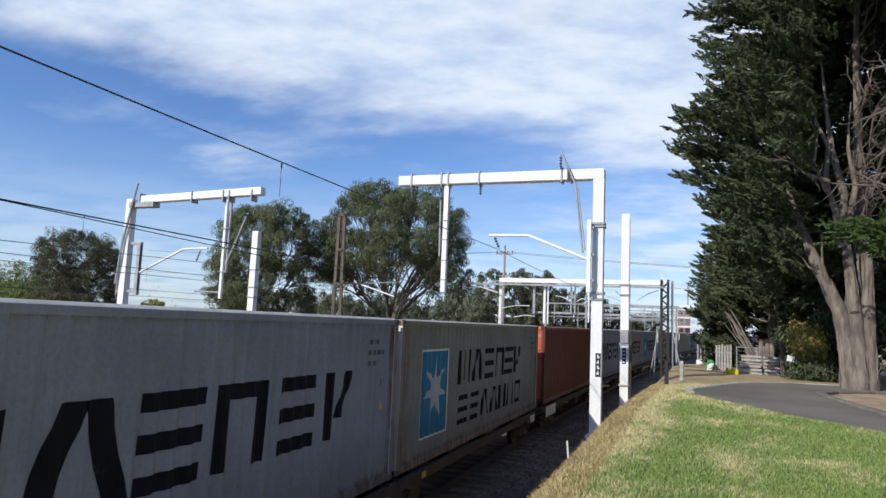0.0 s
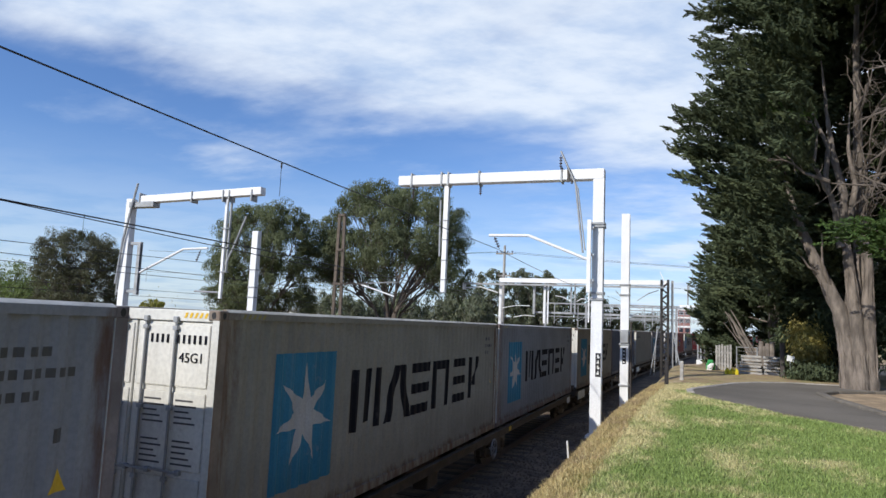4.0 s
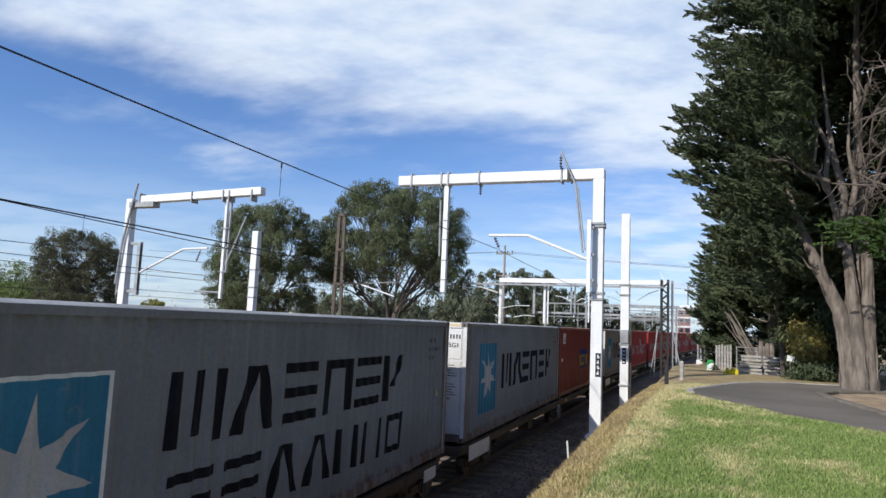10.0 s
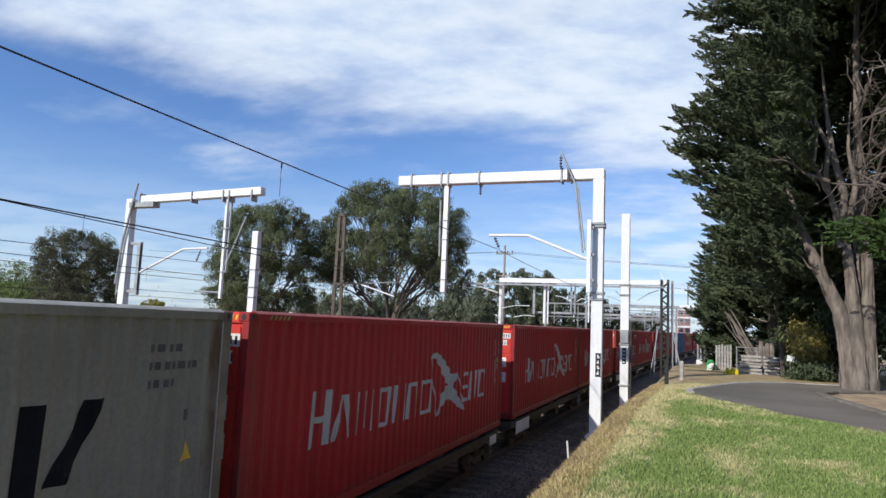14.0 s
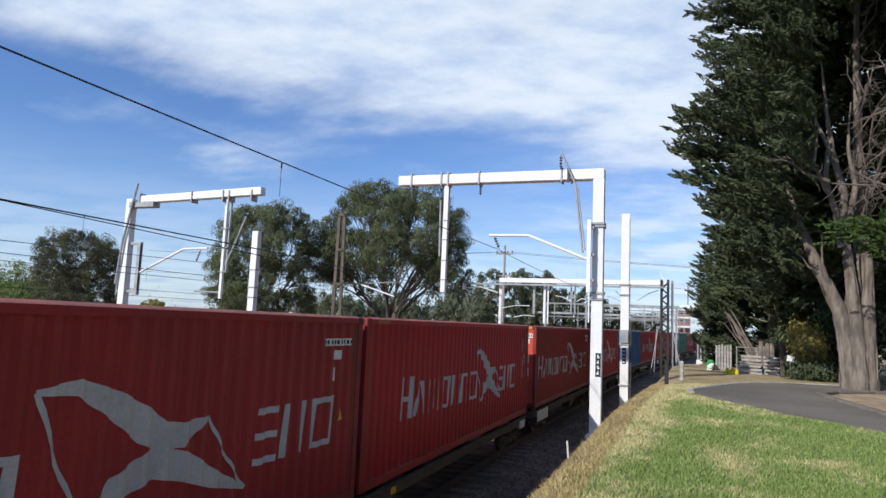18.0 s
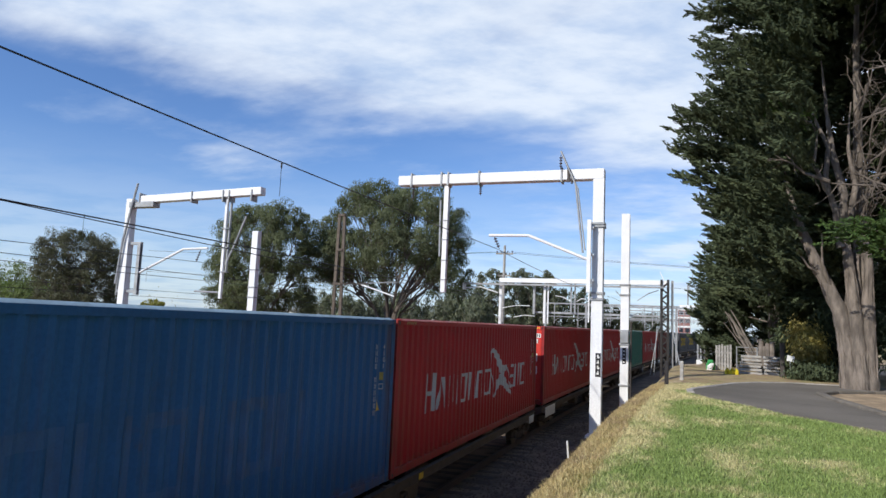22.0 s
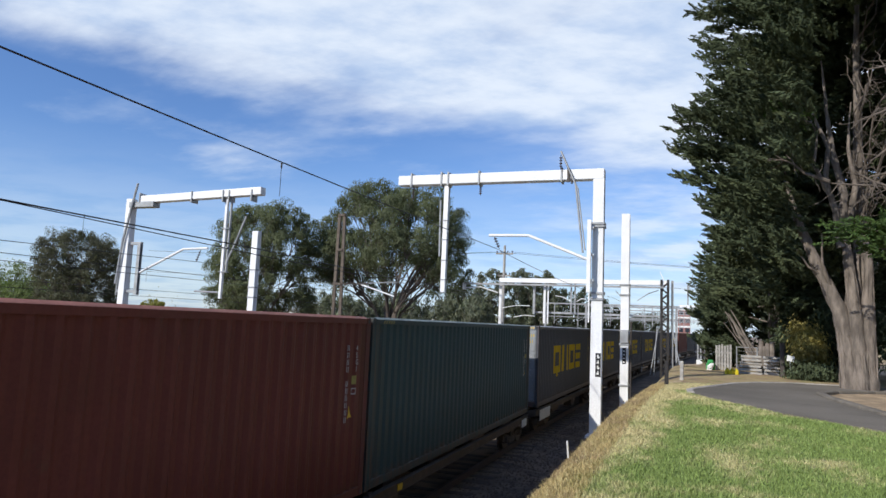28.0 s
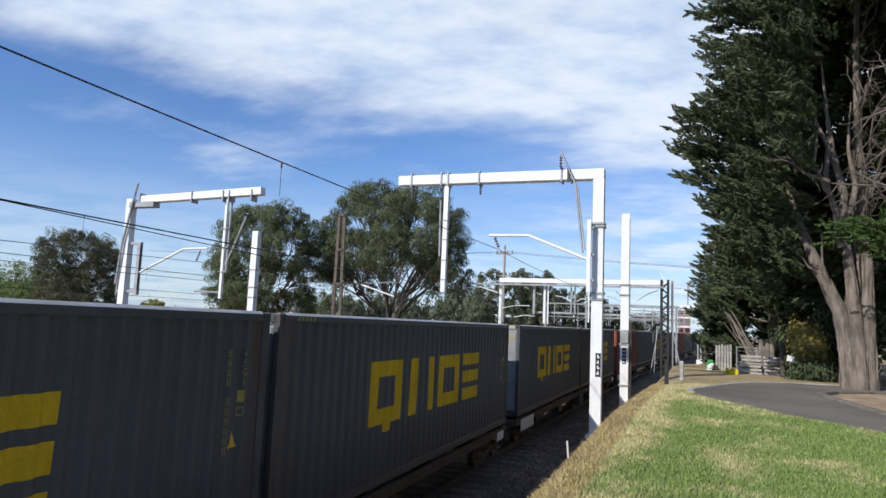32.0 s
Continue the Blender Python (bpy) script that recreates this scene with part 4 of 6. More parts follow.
def bogie_meshes():
    frame_g, wheel_g = Geo(), Geo()
    y = 0.0
    for s in (-1, 1):
        x = s * 0.98
        frame_g.bar((x, -1.15, 0.50), (x, -0.35, 0.44), 0.13, 0.17, 0.02)
        frame_g.bar((x, 1.15, 0.50), (x, 0.35, 0.44), 0.13, 0.17, 0.02)
        frame_g.bar((x, -0.40, 0.36), (x, 0.40, 0.36), 0.14, 0.20, 0.02)
        frame_g.bar((x, -0.7, 0.66), (x, 0.7, 0.66), 0.13, 0.13, 0.02)
        for y in (-0.14, 0.14):
            frame_g.tube([(x, y, 0.45), (x, y, 0.62)], 0.08, 10)
        for y in (-0.89, 0.89):
            frame_g.box(x - 0.10, x + 0.10, y - 0.16, y + 0.16, 0.36, 0.60, 0.03)
            frame_g.disc((x + s * 0.11, y, 0.46), (1, 0, 0), 0.11, 0.06, 12)
    frame_g.box(-1.05, 1.05, -0.20, 0.20, 0.55, 0.74, 0.02)
    # axle and both wheels turned in one piece
    wheel_g.tube([(-0.82, y, 0.46), (-0.82, y, 0.46), (-0.70, y, 0.46), (-0.70, y, 0.46), (-0.67, y, 0.46), (-0.67, y, 0.46), (0.67, y, 0.46), (0.67, y, 0.46), (0.70, y, 0.46), (0.70, y, 0.46), (0.82, y, 0.46), (0.82, y, 0.46)], [0.08, 0.455, 0.46, 0.49, 0.49, 0.075, 0.075, 0.49, 0.49, 0.46, 0.455, 0.08], 24)
    return frame_g.mesh("bogie_frame", UNDERFRAME), wheel_g.mesh("wheelset", WHEEL)


def i_beam(x, y0, y1, z0, z1, w, t):
    """A rolled beam along y with flanges of width w."""
    a, b = w / 2, t / 2
    ring = [(-a, z0), (a, z0), (a, z0 + t), (b, z0 + t), (b, z1 - t), (a, z1 - t), (a, z1), (-a, z1), (-a, z1 - t), (-b, z1 - t), (-b, z0 + t), (-a, z0 + t)]
    k = len(ring)
    vs = [(x + p, y, z) for y in (y0, y1) for p, z in ring]
    return Geo().add(vs, [(i, k + i, k + (i + 1) % k, (i + 1) % k) for i in range(k)] + [tuple(range(k)), tuple(range(2 * k - 1, k - 1, -1))])


def wagon():
    wg = thing("container_wagon", "grimy steel skeletal container wagon on bogies", "rail wagon", "wagons of the train")
    L = WAGON_L
    for x in (-0.32, 0.32):
        part("centre_sill", i_beam(x, -0.35, L + 0.35, 0.60, 0.90, 0.22, 0.03), UNDERFRAME, wg)
    for s in (-1, 1):
        g = Geo().box(s * 1.16 - 0.03, s * 1.16 + 0.03, 0.0, L, 0.74, 0.94, 0.01)
        g.box(s * 1.16 - 0.06, s * 1.16 + 0.06, 0.0, L, 0.92, 0.945)
        part("side_beam", g, UNDERFRAME, wg)
    # added far-side plates that screen off the sunlit ballast behind the wagon
    for y in (4.2, BOX_L + 4.4):
        part("belly_plate", Geo().box(-1.15, -1.10, y - 0.9, y + 5.6, 0.26, 0.74, 0.01), UNDERFRAME, wg)
    for y in (0.08, 3.0, 6.1, 9.2, 12.1, 12.68, 15.6, 18.7, 21.8, L - 0.08):
        part("cross_beam", Geo().box(-1.13, 1.13, y - 0.07, y + 0.07, 0.70, 0.93, 0.01), UNDERFRAME, wg)
    for y in (0.1, BOX_L - 0.1, BOX_L + GAP_S + 0.1, L - 0.1):
        for s in (-1, 1):
            part("twist_lock", Geo().box(s * 1.13 - 0.06, s * 1.13 + 0.06, y - 0.07, y + 0.07, 0.93, 0.969, 0.008), UNDERFRAME, wg)
    fm, wm = shared("bogie", bogie_meshes)
    for y in (1.55, BOX_L + GAP_S / 2, L - 1.55):
        bogie = part("bogie", fm, UNDERFRAME, wg)
        bogie.location = (0, y, 0)
        for dy in (-0.89, 0.89):
            part("wheelset", wm, WHEEL, bogie).location = (0, dy, 0)
    for y0, y1 in ((-0.75, -0.35), (L + 0.35, L + 0.70)):
        g = Geo().box(-0.10, 0.10, y0, y1, 0.66, 0.86, 0.03)
        part("coupler", g, DARK_STEEL, wg)
    # plates, brake gear and hand wheel on the side that is seen
    part("side_plate", Geo().box(1.19, 1.215, 0.55, 2.25, 0.52, 0.90, 0.008), PLATE_WHITE, wg, "dirty white plate on the wagon side")
    part("side_plate", Geo().box(1.19, 1.215, L - 0.9, L - 0.25, 0.62, 0.86, 0.008), PLATE_WHITE, wg, "dirty white plate on the wagon side")
    g = Geo()
    cy, cz, r = BOX_L - 0.45, 0.55, 0.26
    ring = [(1.25, cy + r * math.cos(2 * math.pi * i / 20), cz + r * math.sin(2 * math.pi * i / 20)) for i in range(21)]
    g.tube(ring, 0.018, 6, False)
    for i in range(5):
        t = 2 * math.pi * i / 5
        g.bar((1.25, cy, cz), (1.25, cy + r * math.cos(t), cz + r * math.sin(t)), 0.02)
    g.tube([(1.12, cy, cz), (1.27, cy, cz)], 0.03, 8)
    part("hand_wheel", g, GREY_STEEL, wg, "spoked steel hand brake wheel")
    part("bracket", Geo().box(1.10, 1.16, BOX_L - 0.1, BOX_L + 0.55, 0.35, 0.74, 0.01), UNDERFRAME, wg)
    part("air_tank", Geo().tube([(0.7, 4.0, 0.55), (0.7, 5.4, 0.55)], 0.2, 12), UNDERFRAME, wg)
    part("brake_box", Geo().box(0.75, 1.1, 7.2, 7.8, 0.40, 0.74, 0.02), UNDERFRAME, wg)
    part("yellow_tag", Geo().box(1.191, 1.2, BOX_L + 1.4, BOX_L + 1.62, 0.78, 0.90), YELLOW, wg)
    return wg


FIRST_WAGON = wagon()
WAGONS = [(0, FIRST_WAGON)] + [(k, copy_thing(FIRST_WAGON, Matrix())) for k in range(1, len(ROLL) // 2)]

# ---------------------------------------------------------------- masts and overhead line
GY = 22.5


def h_post(geo, x, y, z0, z1, w=0.36, d=0.36, t=0.03):
    """An H-section steel post with its flanges towards the line's length."""
    geo.box(x - w / 2, x + w / 2, y - d / 2, y - d / 2 + t, z0, z1, 0.004)
    geo.box(x - w / 2, x + w / 2, y + d / 2 - t, y + d / 2, z0, z1, 0.004)
    geo.box(x - t / 2, x + t / 2, y - d / 2 + t, y + d / 2 - t, z0, z1)
    return geo


def clamp_ring(x, y, z, w=0.42, d=0.42, t=0.035):
    g = Geo()
    for a in (-1, 1):
        g.box(x - w / 2, x + w / 2, y + a * d / 2 - t / 2, y + a * d / 2 + t / 2, z - t, z + t)
        g.box(x + a * w / 2 - t / 2, x + a * w / 2 + t / 2, y - d / 2, y + d / 2, z - t, z + t)
    return g


def insulator(a, b, r=0.055, sheds=5):
    a, b = Vector(a), Vector(b)
    g = Geo().tube([a, b], 0.014, 6)
    for i in range(sheds):
        p = a.lerp(b, (i + 1) / (sheds + 1))
        g.disc(p, b - a, r, 0.03, 10)
    return g


def cantilever():
    """The post beside the line, its arm over it and the drop post that hangs from the arm."""
    m = thing("overhead_line_mast", "tall white steel mast with an arm over the railway", "railway mast", "overhead line masts")
    x = -2.745
    part("post", h_post(Geo(), x, GY, 0.2, 9.27), WHITE_STEEL, m)
    part("footing", Geo().box(x - 0.40, x + 0.34, GY - 0.4, GY + 0.4, -0.3, 0.42, 0.03), KERB, m, "concrete footing")
    part("base_plate", Geo().box(x - 0.30, x + 0.24, GY - 0.27, GY + 0.27, 0.42, 0.50, 0.01), WHITE_STEEL, m)
    arm = Geo().box(-10.09, x + 0.18, GY - 0.19, GY + 0.19, 8.93, 9.29, 0.02)
    part("arm", arm, WHITE_STEEL, m)
    for bx in (-9.56, -8.38, -8.12, -6.95, -4.0):
        part("clamp", Geo().box(bx - 0.03, bx + 0.03, GY - 0.225, GY + 0.225, 8.86, 9.37, 0.006), GREY_STEEL, m)
    part("drop_post", h_post(Geo(), -8.20, GY, 5.0, 8.93, 0.17, 0.18, 0.02), WHITE_STEEL, m)
    for bz in (5.45, 6.15, 6.9, 7.6):
        part("clamp", clamp_ring(-8.20, GY, bz, 0.20, 0.21, 0.018), GREY_STEEL, m)
    part("side_tube", Geo().tube([(-8.38, GY - 0.05, 6.3), (-8.42, GY - 0.05, 8.35)], 0.035, 8), GREY_STEEL, m)
    for hx, z0, z1 in ((-9.54, 8.9, 8.4), (-6.93, 8.9, 8.5)):
        part("hanger", insulator((hx, GY, z0), (hx, GY, z1), 0.05, 4), PORCELAIN, m, "dark hanging insulator")
    # inset post with brackets, stay tube and registration arm
    part("inset_post", h_post(Geo(), -2.99, GY - 0.44, 5.10, 7.50, 0.13, 0.14, 0.016), WHITE_STEEL, m)
    for bz in (5.5, 6.35, 7.25):
        part("bracket", Geo().box(-3.04, -2.84, GY - 0.40, GY - 0.17, bz - 0.04, bz + 0.04, 0.006), WHITE_STEEL, m)
    for bz in (4.9, 5.1, 7.32, 7.42):
        part("clamp", clamp_ring(x, GY, bz), GREY_STEEL, m)
    g = Geo().tube([(-4.02, GY - 0.26, 9.92), (-3.50, GY - 0.26, 8.75), (-3.22, GY - 0.26, 6.42)], 0.035, 8).tube([(-3.90, GY - 0.26, 9.62), (-3.42, GY - 0.26, 8.6), (-3.14, GY - 0.30, 6.5)], 0.022, 8)
    part("stay_tube", g, GREY_STEEL, m)
    part("stay_insulator", insulator((-4.02, GY - 0.26, 9.78), (-4.02, GY - 0.26, 9.30), 0.05, 4), PORCELAIN, m)
    part("stay_bracket", Geo().box(-3.80, -3.70, GY - 0.24, GY - 0.19, 8.84, 9.32, 0.01).box(-3.66, -3.60, GY - 0.27, GY - 0.19, 8.78, 9.10, 0.01), DARK_STEEL, m)
    g = Geo().tube([(-3.06, GY - 0.3, 6.20), (-5.10, GY - 0.1, 7.03), (-6.55, GY, 7.06)], 0.052, 8)
    part("registration_arm", g, WHITE_STEEL, m)
    part("arm_insulator", insulator((-6.36, GY, 7.02), (-6.16, GY, 6.58), 0.06, 4), PORCELAIN, m)
    # stencilled mark
    part("number_plate", Geo().box(x - 0.01, x + 0.16, GY - 0.188, GY - 0.181, 2.38, 3.14), BLACK_PAINT, m, "black plate with white bars")
    g = Geo()
    for i in range(4):
        g.box(x + 0.03 + 0.02 * (i % 2), x + 0.10 + 0.02 * (i % 2), GY - 0.193, GY - 0.1885, 2.45 + 0.175 * i, 2.51 + 0.175 * i)
        g.box(x + 0.06 - 0.02 * (i % 2), x + 0.09, GY - 0.193, GY - 0.1885, 2.51 + 0.175 * i, 2.56 + 0.175 * i)
    small("stencil_mark", g, PLATE_WHITE, m)
    return m


cantilever()


def lone_mast():
    m = thing("overhead_line_mast", "lone white steel mast beside the railway bank", "railway mast", "overhead line masts")
    x, y = -2.56, 31.0
    part("post", h_post(Geo(), x, y, 0.0, 9.19, 0.36, 0.34), WHITE_STEEL, m)
    for z in (5.5, 5.95, 3.9, 3.3, 1.5):
        part("clamp", clamp_ring(x, y, z, 0.42, 0.40), GREY_STEEL, m)
    part("conduit", Geo().tube([(x + 0.28, y - 0.1, 0.6), (x + 0.28, y - 0.1, 4.3)], 0.04, 8), DARK_STEEL, m)
    part("junction_box", Geo().box(x - 0.17, x + 0.17, y - 0.27, y - 0.171, 3.36, 3.86, 0.01), GREY_STEEL, m)
    part("number_plate", Geo().box(x - 0.08, x + 0.08, y - 0.178, y - 0.171, 2.44, 3.14), BLACK_PAINT, m, "black plate with white bars")
    g = Geo()
    for i in range(4):
        g.box(x - 0.04, x + 0.03 + 0.01 * (i % 2), y - 0.183, y - 0.1785, 2.50 + 0.16 * i, 2.55 + 0.16 * i)
    small("stencil_mark", g, PLATE_WHITE, m)


lone_mast()


def far_portal():
    """The mast and arm over the tracks beyond the train."""
    m = thing("overhead_line_mast", "white steel mast with arm and drop post beyond the train", "railway mast", "overhead line masts")
    y = GY
    part("post", Geo().box(-23.16, -22.84, y - 0.16, y + 0.16, -0.2, 8.75, 0.01), WHITE_STEEL, m)
    part("arm", Geo().bar((-22.45, y, 8.70), (-16.16, y, 8.92), 0.34, 0.32, 0.02), WHITE_STEEL, m)
    part("arm_bracket", Geo().box(-22.95, -21.6, y - 0.20, y + 0.20, 8.36, 8.60, 0.01), GREY_STEEL, m)
    for bx in (-22.4, -19.6, -18.0, -17.7, -16.6):
        part("clamp", Geo().box(bx - 0.03, bx + 0.03, y - 0.21, y + 0.21, 8.5, 8.98, 0.006), GREY_STEEL, m)
    part("drop_post", Geo().box(-17.95, -17.83, y - 0.06, y + 0.06, 4.5, 8.65, 0.01), WHITE_STEEL, m)
    part("drop_tube", Geo().tube([(-17.70, y, 5.6), (-17.66, y, 8.65)], 0.05, 8), GREY_STEEL, m)
    for bz in (5.6, 6.6, 7.4):
        part("clamp", clamp_ring(-17.82, y, bz, 0.34, 0.2, 0.02), GREY_STEEL, m)
    part("stay_tube", Geo().tube([(-22.5, y - 0.25, 9.4), (-23.05, y - 0.25, 6.9), (-23.25, y - 0.25, 5.0)], 0.05, 8), GREY_STEEL, m)
    part("inset_post", h_post(Geo(), -22.3, y, 4.55, 6.8, 0.16, 0.16, 0.018), GREY_STEEL, m)
    for bz in (4.7, 6.78):
        part("bracket", Geo().box(-23.35, -22.2, y - 0.06, y + 0.06, bz - 0.06, bz + 0.06, 0.006), GREY_STEEL, m)
    part("side_tube", Geo().tube([(-23.4, y, 4.5), (-23.3, y, 7.0)], 0.05, 8), GREY_STEEL, m)
    part("registration_arm", Geo().tube([(-22.25, y, 5.5), (-19.95, y, 6.54), (-18.7, y, 6.58)], 0.05, 8), WHITE_STEEL, m)
    part("arm_insulator", insulator((-19.05, y, 6.5), (-19.25, y, 6.0), 0.055, 4), PORCELAIN, m)
    part("steady_arm", Geo().tube([(-17.9, y, 4.75), (-19.2, y, 4.78)], 0.04, 8), GREY_STEEL, m)
    part("bent_arm", Geo().tube([(-17.75, y, 5.9), (-17.3, y, 6.9), (-16.9, y, 7.9)], 0.04, 8), GREY_STEEL, m)
    # short mast that stands beside it
    s = thing("overhead_line_mast", "short white steel mast beyond the train", "railway mast", "overhead line masts")
    part("post", Geo().box(-16.46, -16.18, y - 0.13, y + 0.13, -0.2, 7.27, 0.01), WHITE_STEEL, s)
    for bz in (4.6, 5.0, 5.7):
        part("clamp", clamp_ring(-16.32, y, bz, 0.32, 0.30, 0.02), GREY_STEEL, s)


far_portal()


def lattice(name, x, y, z0, z1, w, mat, label, d=None, step=0.6, r=0.045, lace=0.05):
    """A lattice mast: four corner angles with crossed lacing."""
    m = thing(name, label, "lattice mast", "overhead line masts")
    d = w if d is None else d
    for a in (-1, 1):
        for b in (-1, 1):
            part("corner_angle", Geo().box(x + a * w / 2 - r, x + a * w / 2 + r, y + b * d / 2 - r, y + b * d / 2 + r, z0, z1), mat, m)
    g = Geo()
    k = int((z1 - z0) / step)
    for i in range(k):
        za, zb = z0 + i * step, z0 + (i + 1) * step
        s = 1 if i % 2 else -1
        for b in (-1, 1):
            g.bar((x - s * w / 2, y + b * d / 2, za), (x + s * w / 2, y + b * d / 2, zb), lace)
            g.bar((x + b * w / 2, y - s * d / 2, za), (x + b * w / 2, y + s * d / 2, zb), lace)
    part("lacing", g, mat, m)
    return m


old = thing("channel_mast", "old rusty mast of two tapering steel channels", "railway mast", "overhead line masts")
for k in (-1, 1):
    part("leg", Geo().bar((-19.95 + k * 0.30, 36.0, -0.2), (-19.95 + k * 0.17, 36.0, 10.35), 0.13, 0.20, 0.015), BROWN_STEEL, old)
for z, w in ((10.25, 0.46), (8.1, 0.40), (6.0, 0.46), (4.0, 0.56), (2.0, 0.60)):
    part("batten", Geo().box(-19.95 - w / 2, -19.95 + w / 2, 35.86, 35.90, z - 0.07, z + 0.07, 0.006), BROWN_STEEL, old)
part("cross_arm", Geo().bar((-20.4, 36, 6.0), (-17.9, 36, 6.05), 0.10), DARK_STEEL, old)
part("cross_arm", Geo().tube([(-18.6, 36, 6.05), (-15.9, 36, 6.2)], 0.035, 6), GREY_STEEL, old)
part("cross_arm", Geo().tube([(-18.4, 36, 6.0), (-16.2, 36, 5.35)], 0.045, 6), WHITE_STEEL, old)


def wire(points, r=0.02, sag=0.0, name="overhead_wire", label="taut dark overhead wire along the railway"):
    pts = []
    for a, b in zip(points, points[1:]):
        a, b = Vector(a), Vector(b)
        for i in range(12):
            t = i / 12
            p = a.lerp(b, t)
            p.z -= sag * 4 * t * (1 - t)
            pts.append(p)
    pts.append(Vector(points[-1]))
    return solid(name, Geo().tube(pts, r, 6), WIRE, label, "overhead wire", "overhead wires")


wire([(-6.3, -38, 6.6), (-6.25, 22.5, 6.58), (-5.3, 52.0, 6.4), (-3.0, 92.0, 6.4)], 0.012, 0.24)


# ---------------------------------------------------------------- more of the overhead line
wire([(-16.0, -30, 6.64), (-16.0, 22.5, 6.52), (-15.4, 52.0, 6.3)], 0.022, 0.08)
wire([(-16.05, -30, 7.30), (-16.05, 22.5, 6.28), (-15.6, 52.0, 6.1)], 0.016, 0.02)
wire([(-19.2, -10, 5.2), (-19.1, 22.5, 6.0), (-18.6, 52.0, 6.0)], 0.011, 0.0)
wire([(-19.2, -10, 5.32), (-19.0, 22.5, 5.45), (-18.6, 52.0, 5.5)], 0.011, 0.0)
wire([(-19.4, -10, 5.05), (-19.3, 22.5, 5.26), (-19.0, 52.0, 5.3)], 0.011, 0.0)
wire([(-24.0, -10, 4.7), (-23.9, 22.5, 4.85), (-23.0, 60.0, 4.9)], 0.010, 0.0)
wire([(-24.0, -10, 4.5), (-23.9, 22.5, 4.55), (-23.0, 60.0, 4.6)], 0.010, 0.0)
for x, y, z0, z1 in ((-6.29, 9.2, 6.40, 5.86), (-16.0, 14.0, 6.5, 6.0), (-19.0, 19.6, 5.48, 4.95)):
    g = Geo().tube([(x, y, z0), (x, y, z1)], 0.005, 5).tube([(x, y, z0 + 0.03), (x, y, z0 - 0.06)], 0.016, 6)
    solid("wire_dropper", g, WIRE, "thin dropper wire hanging from the overhead wire", "dropper wire", "dropper wires")


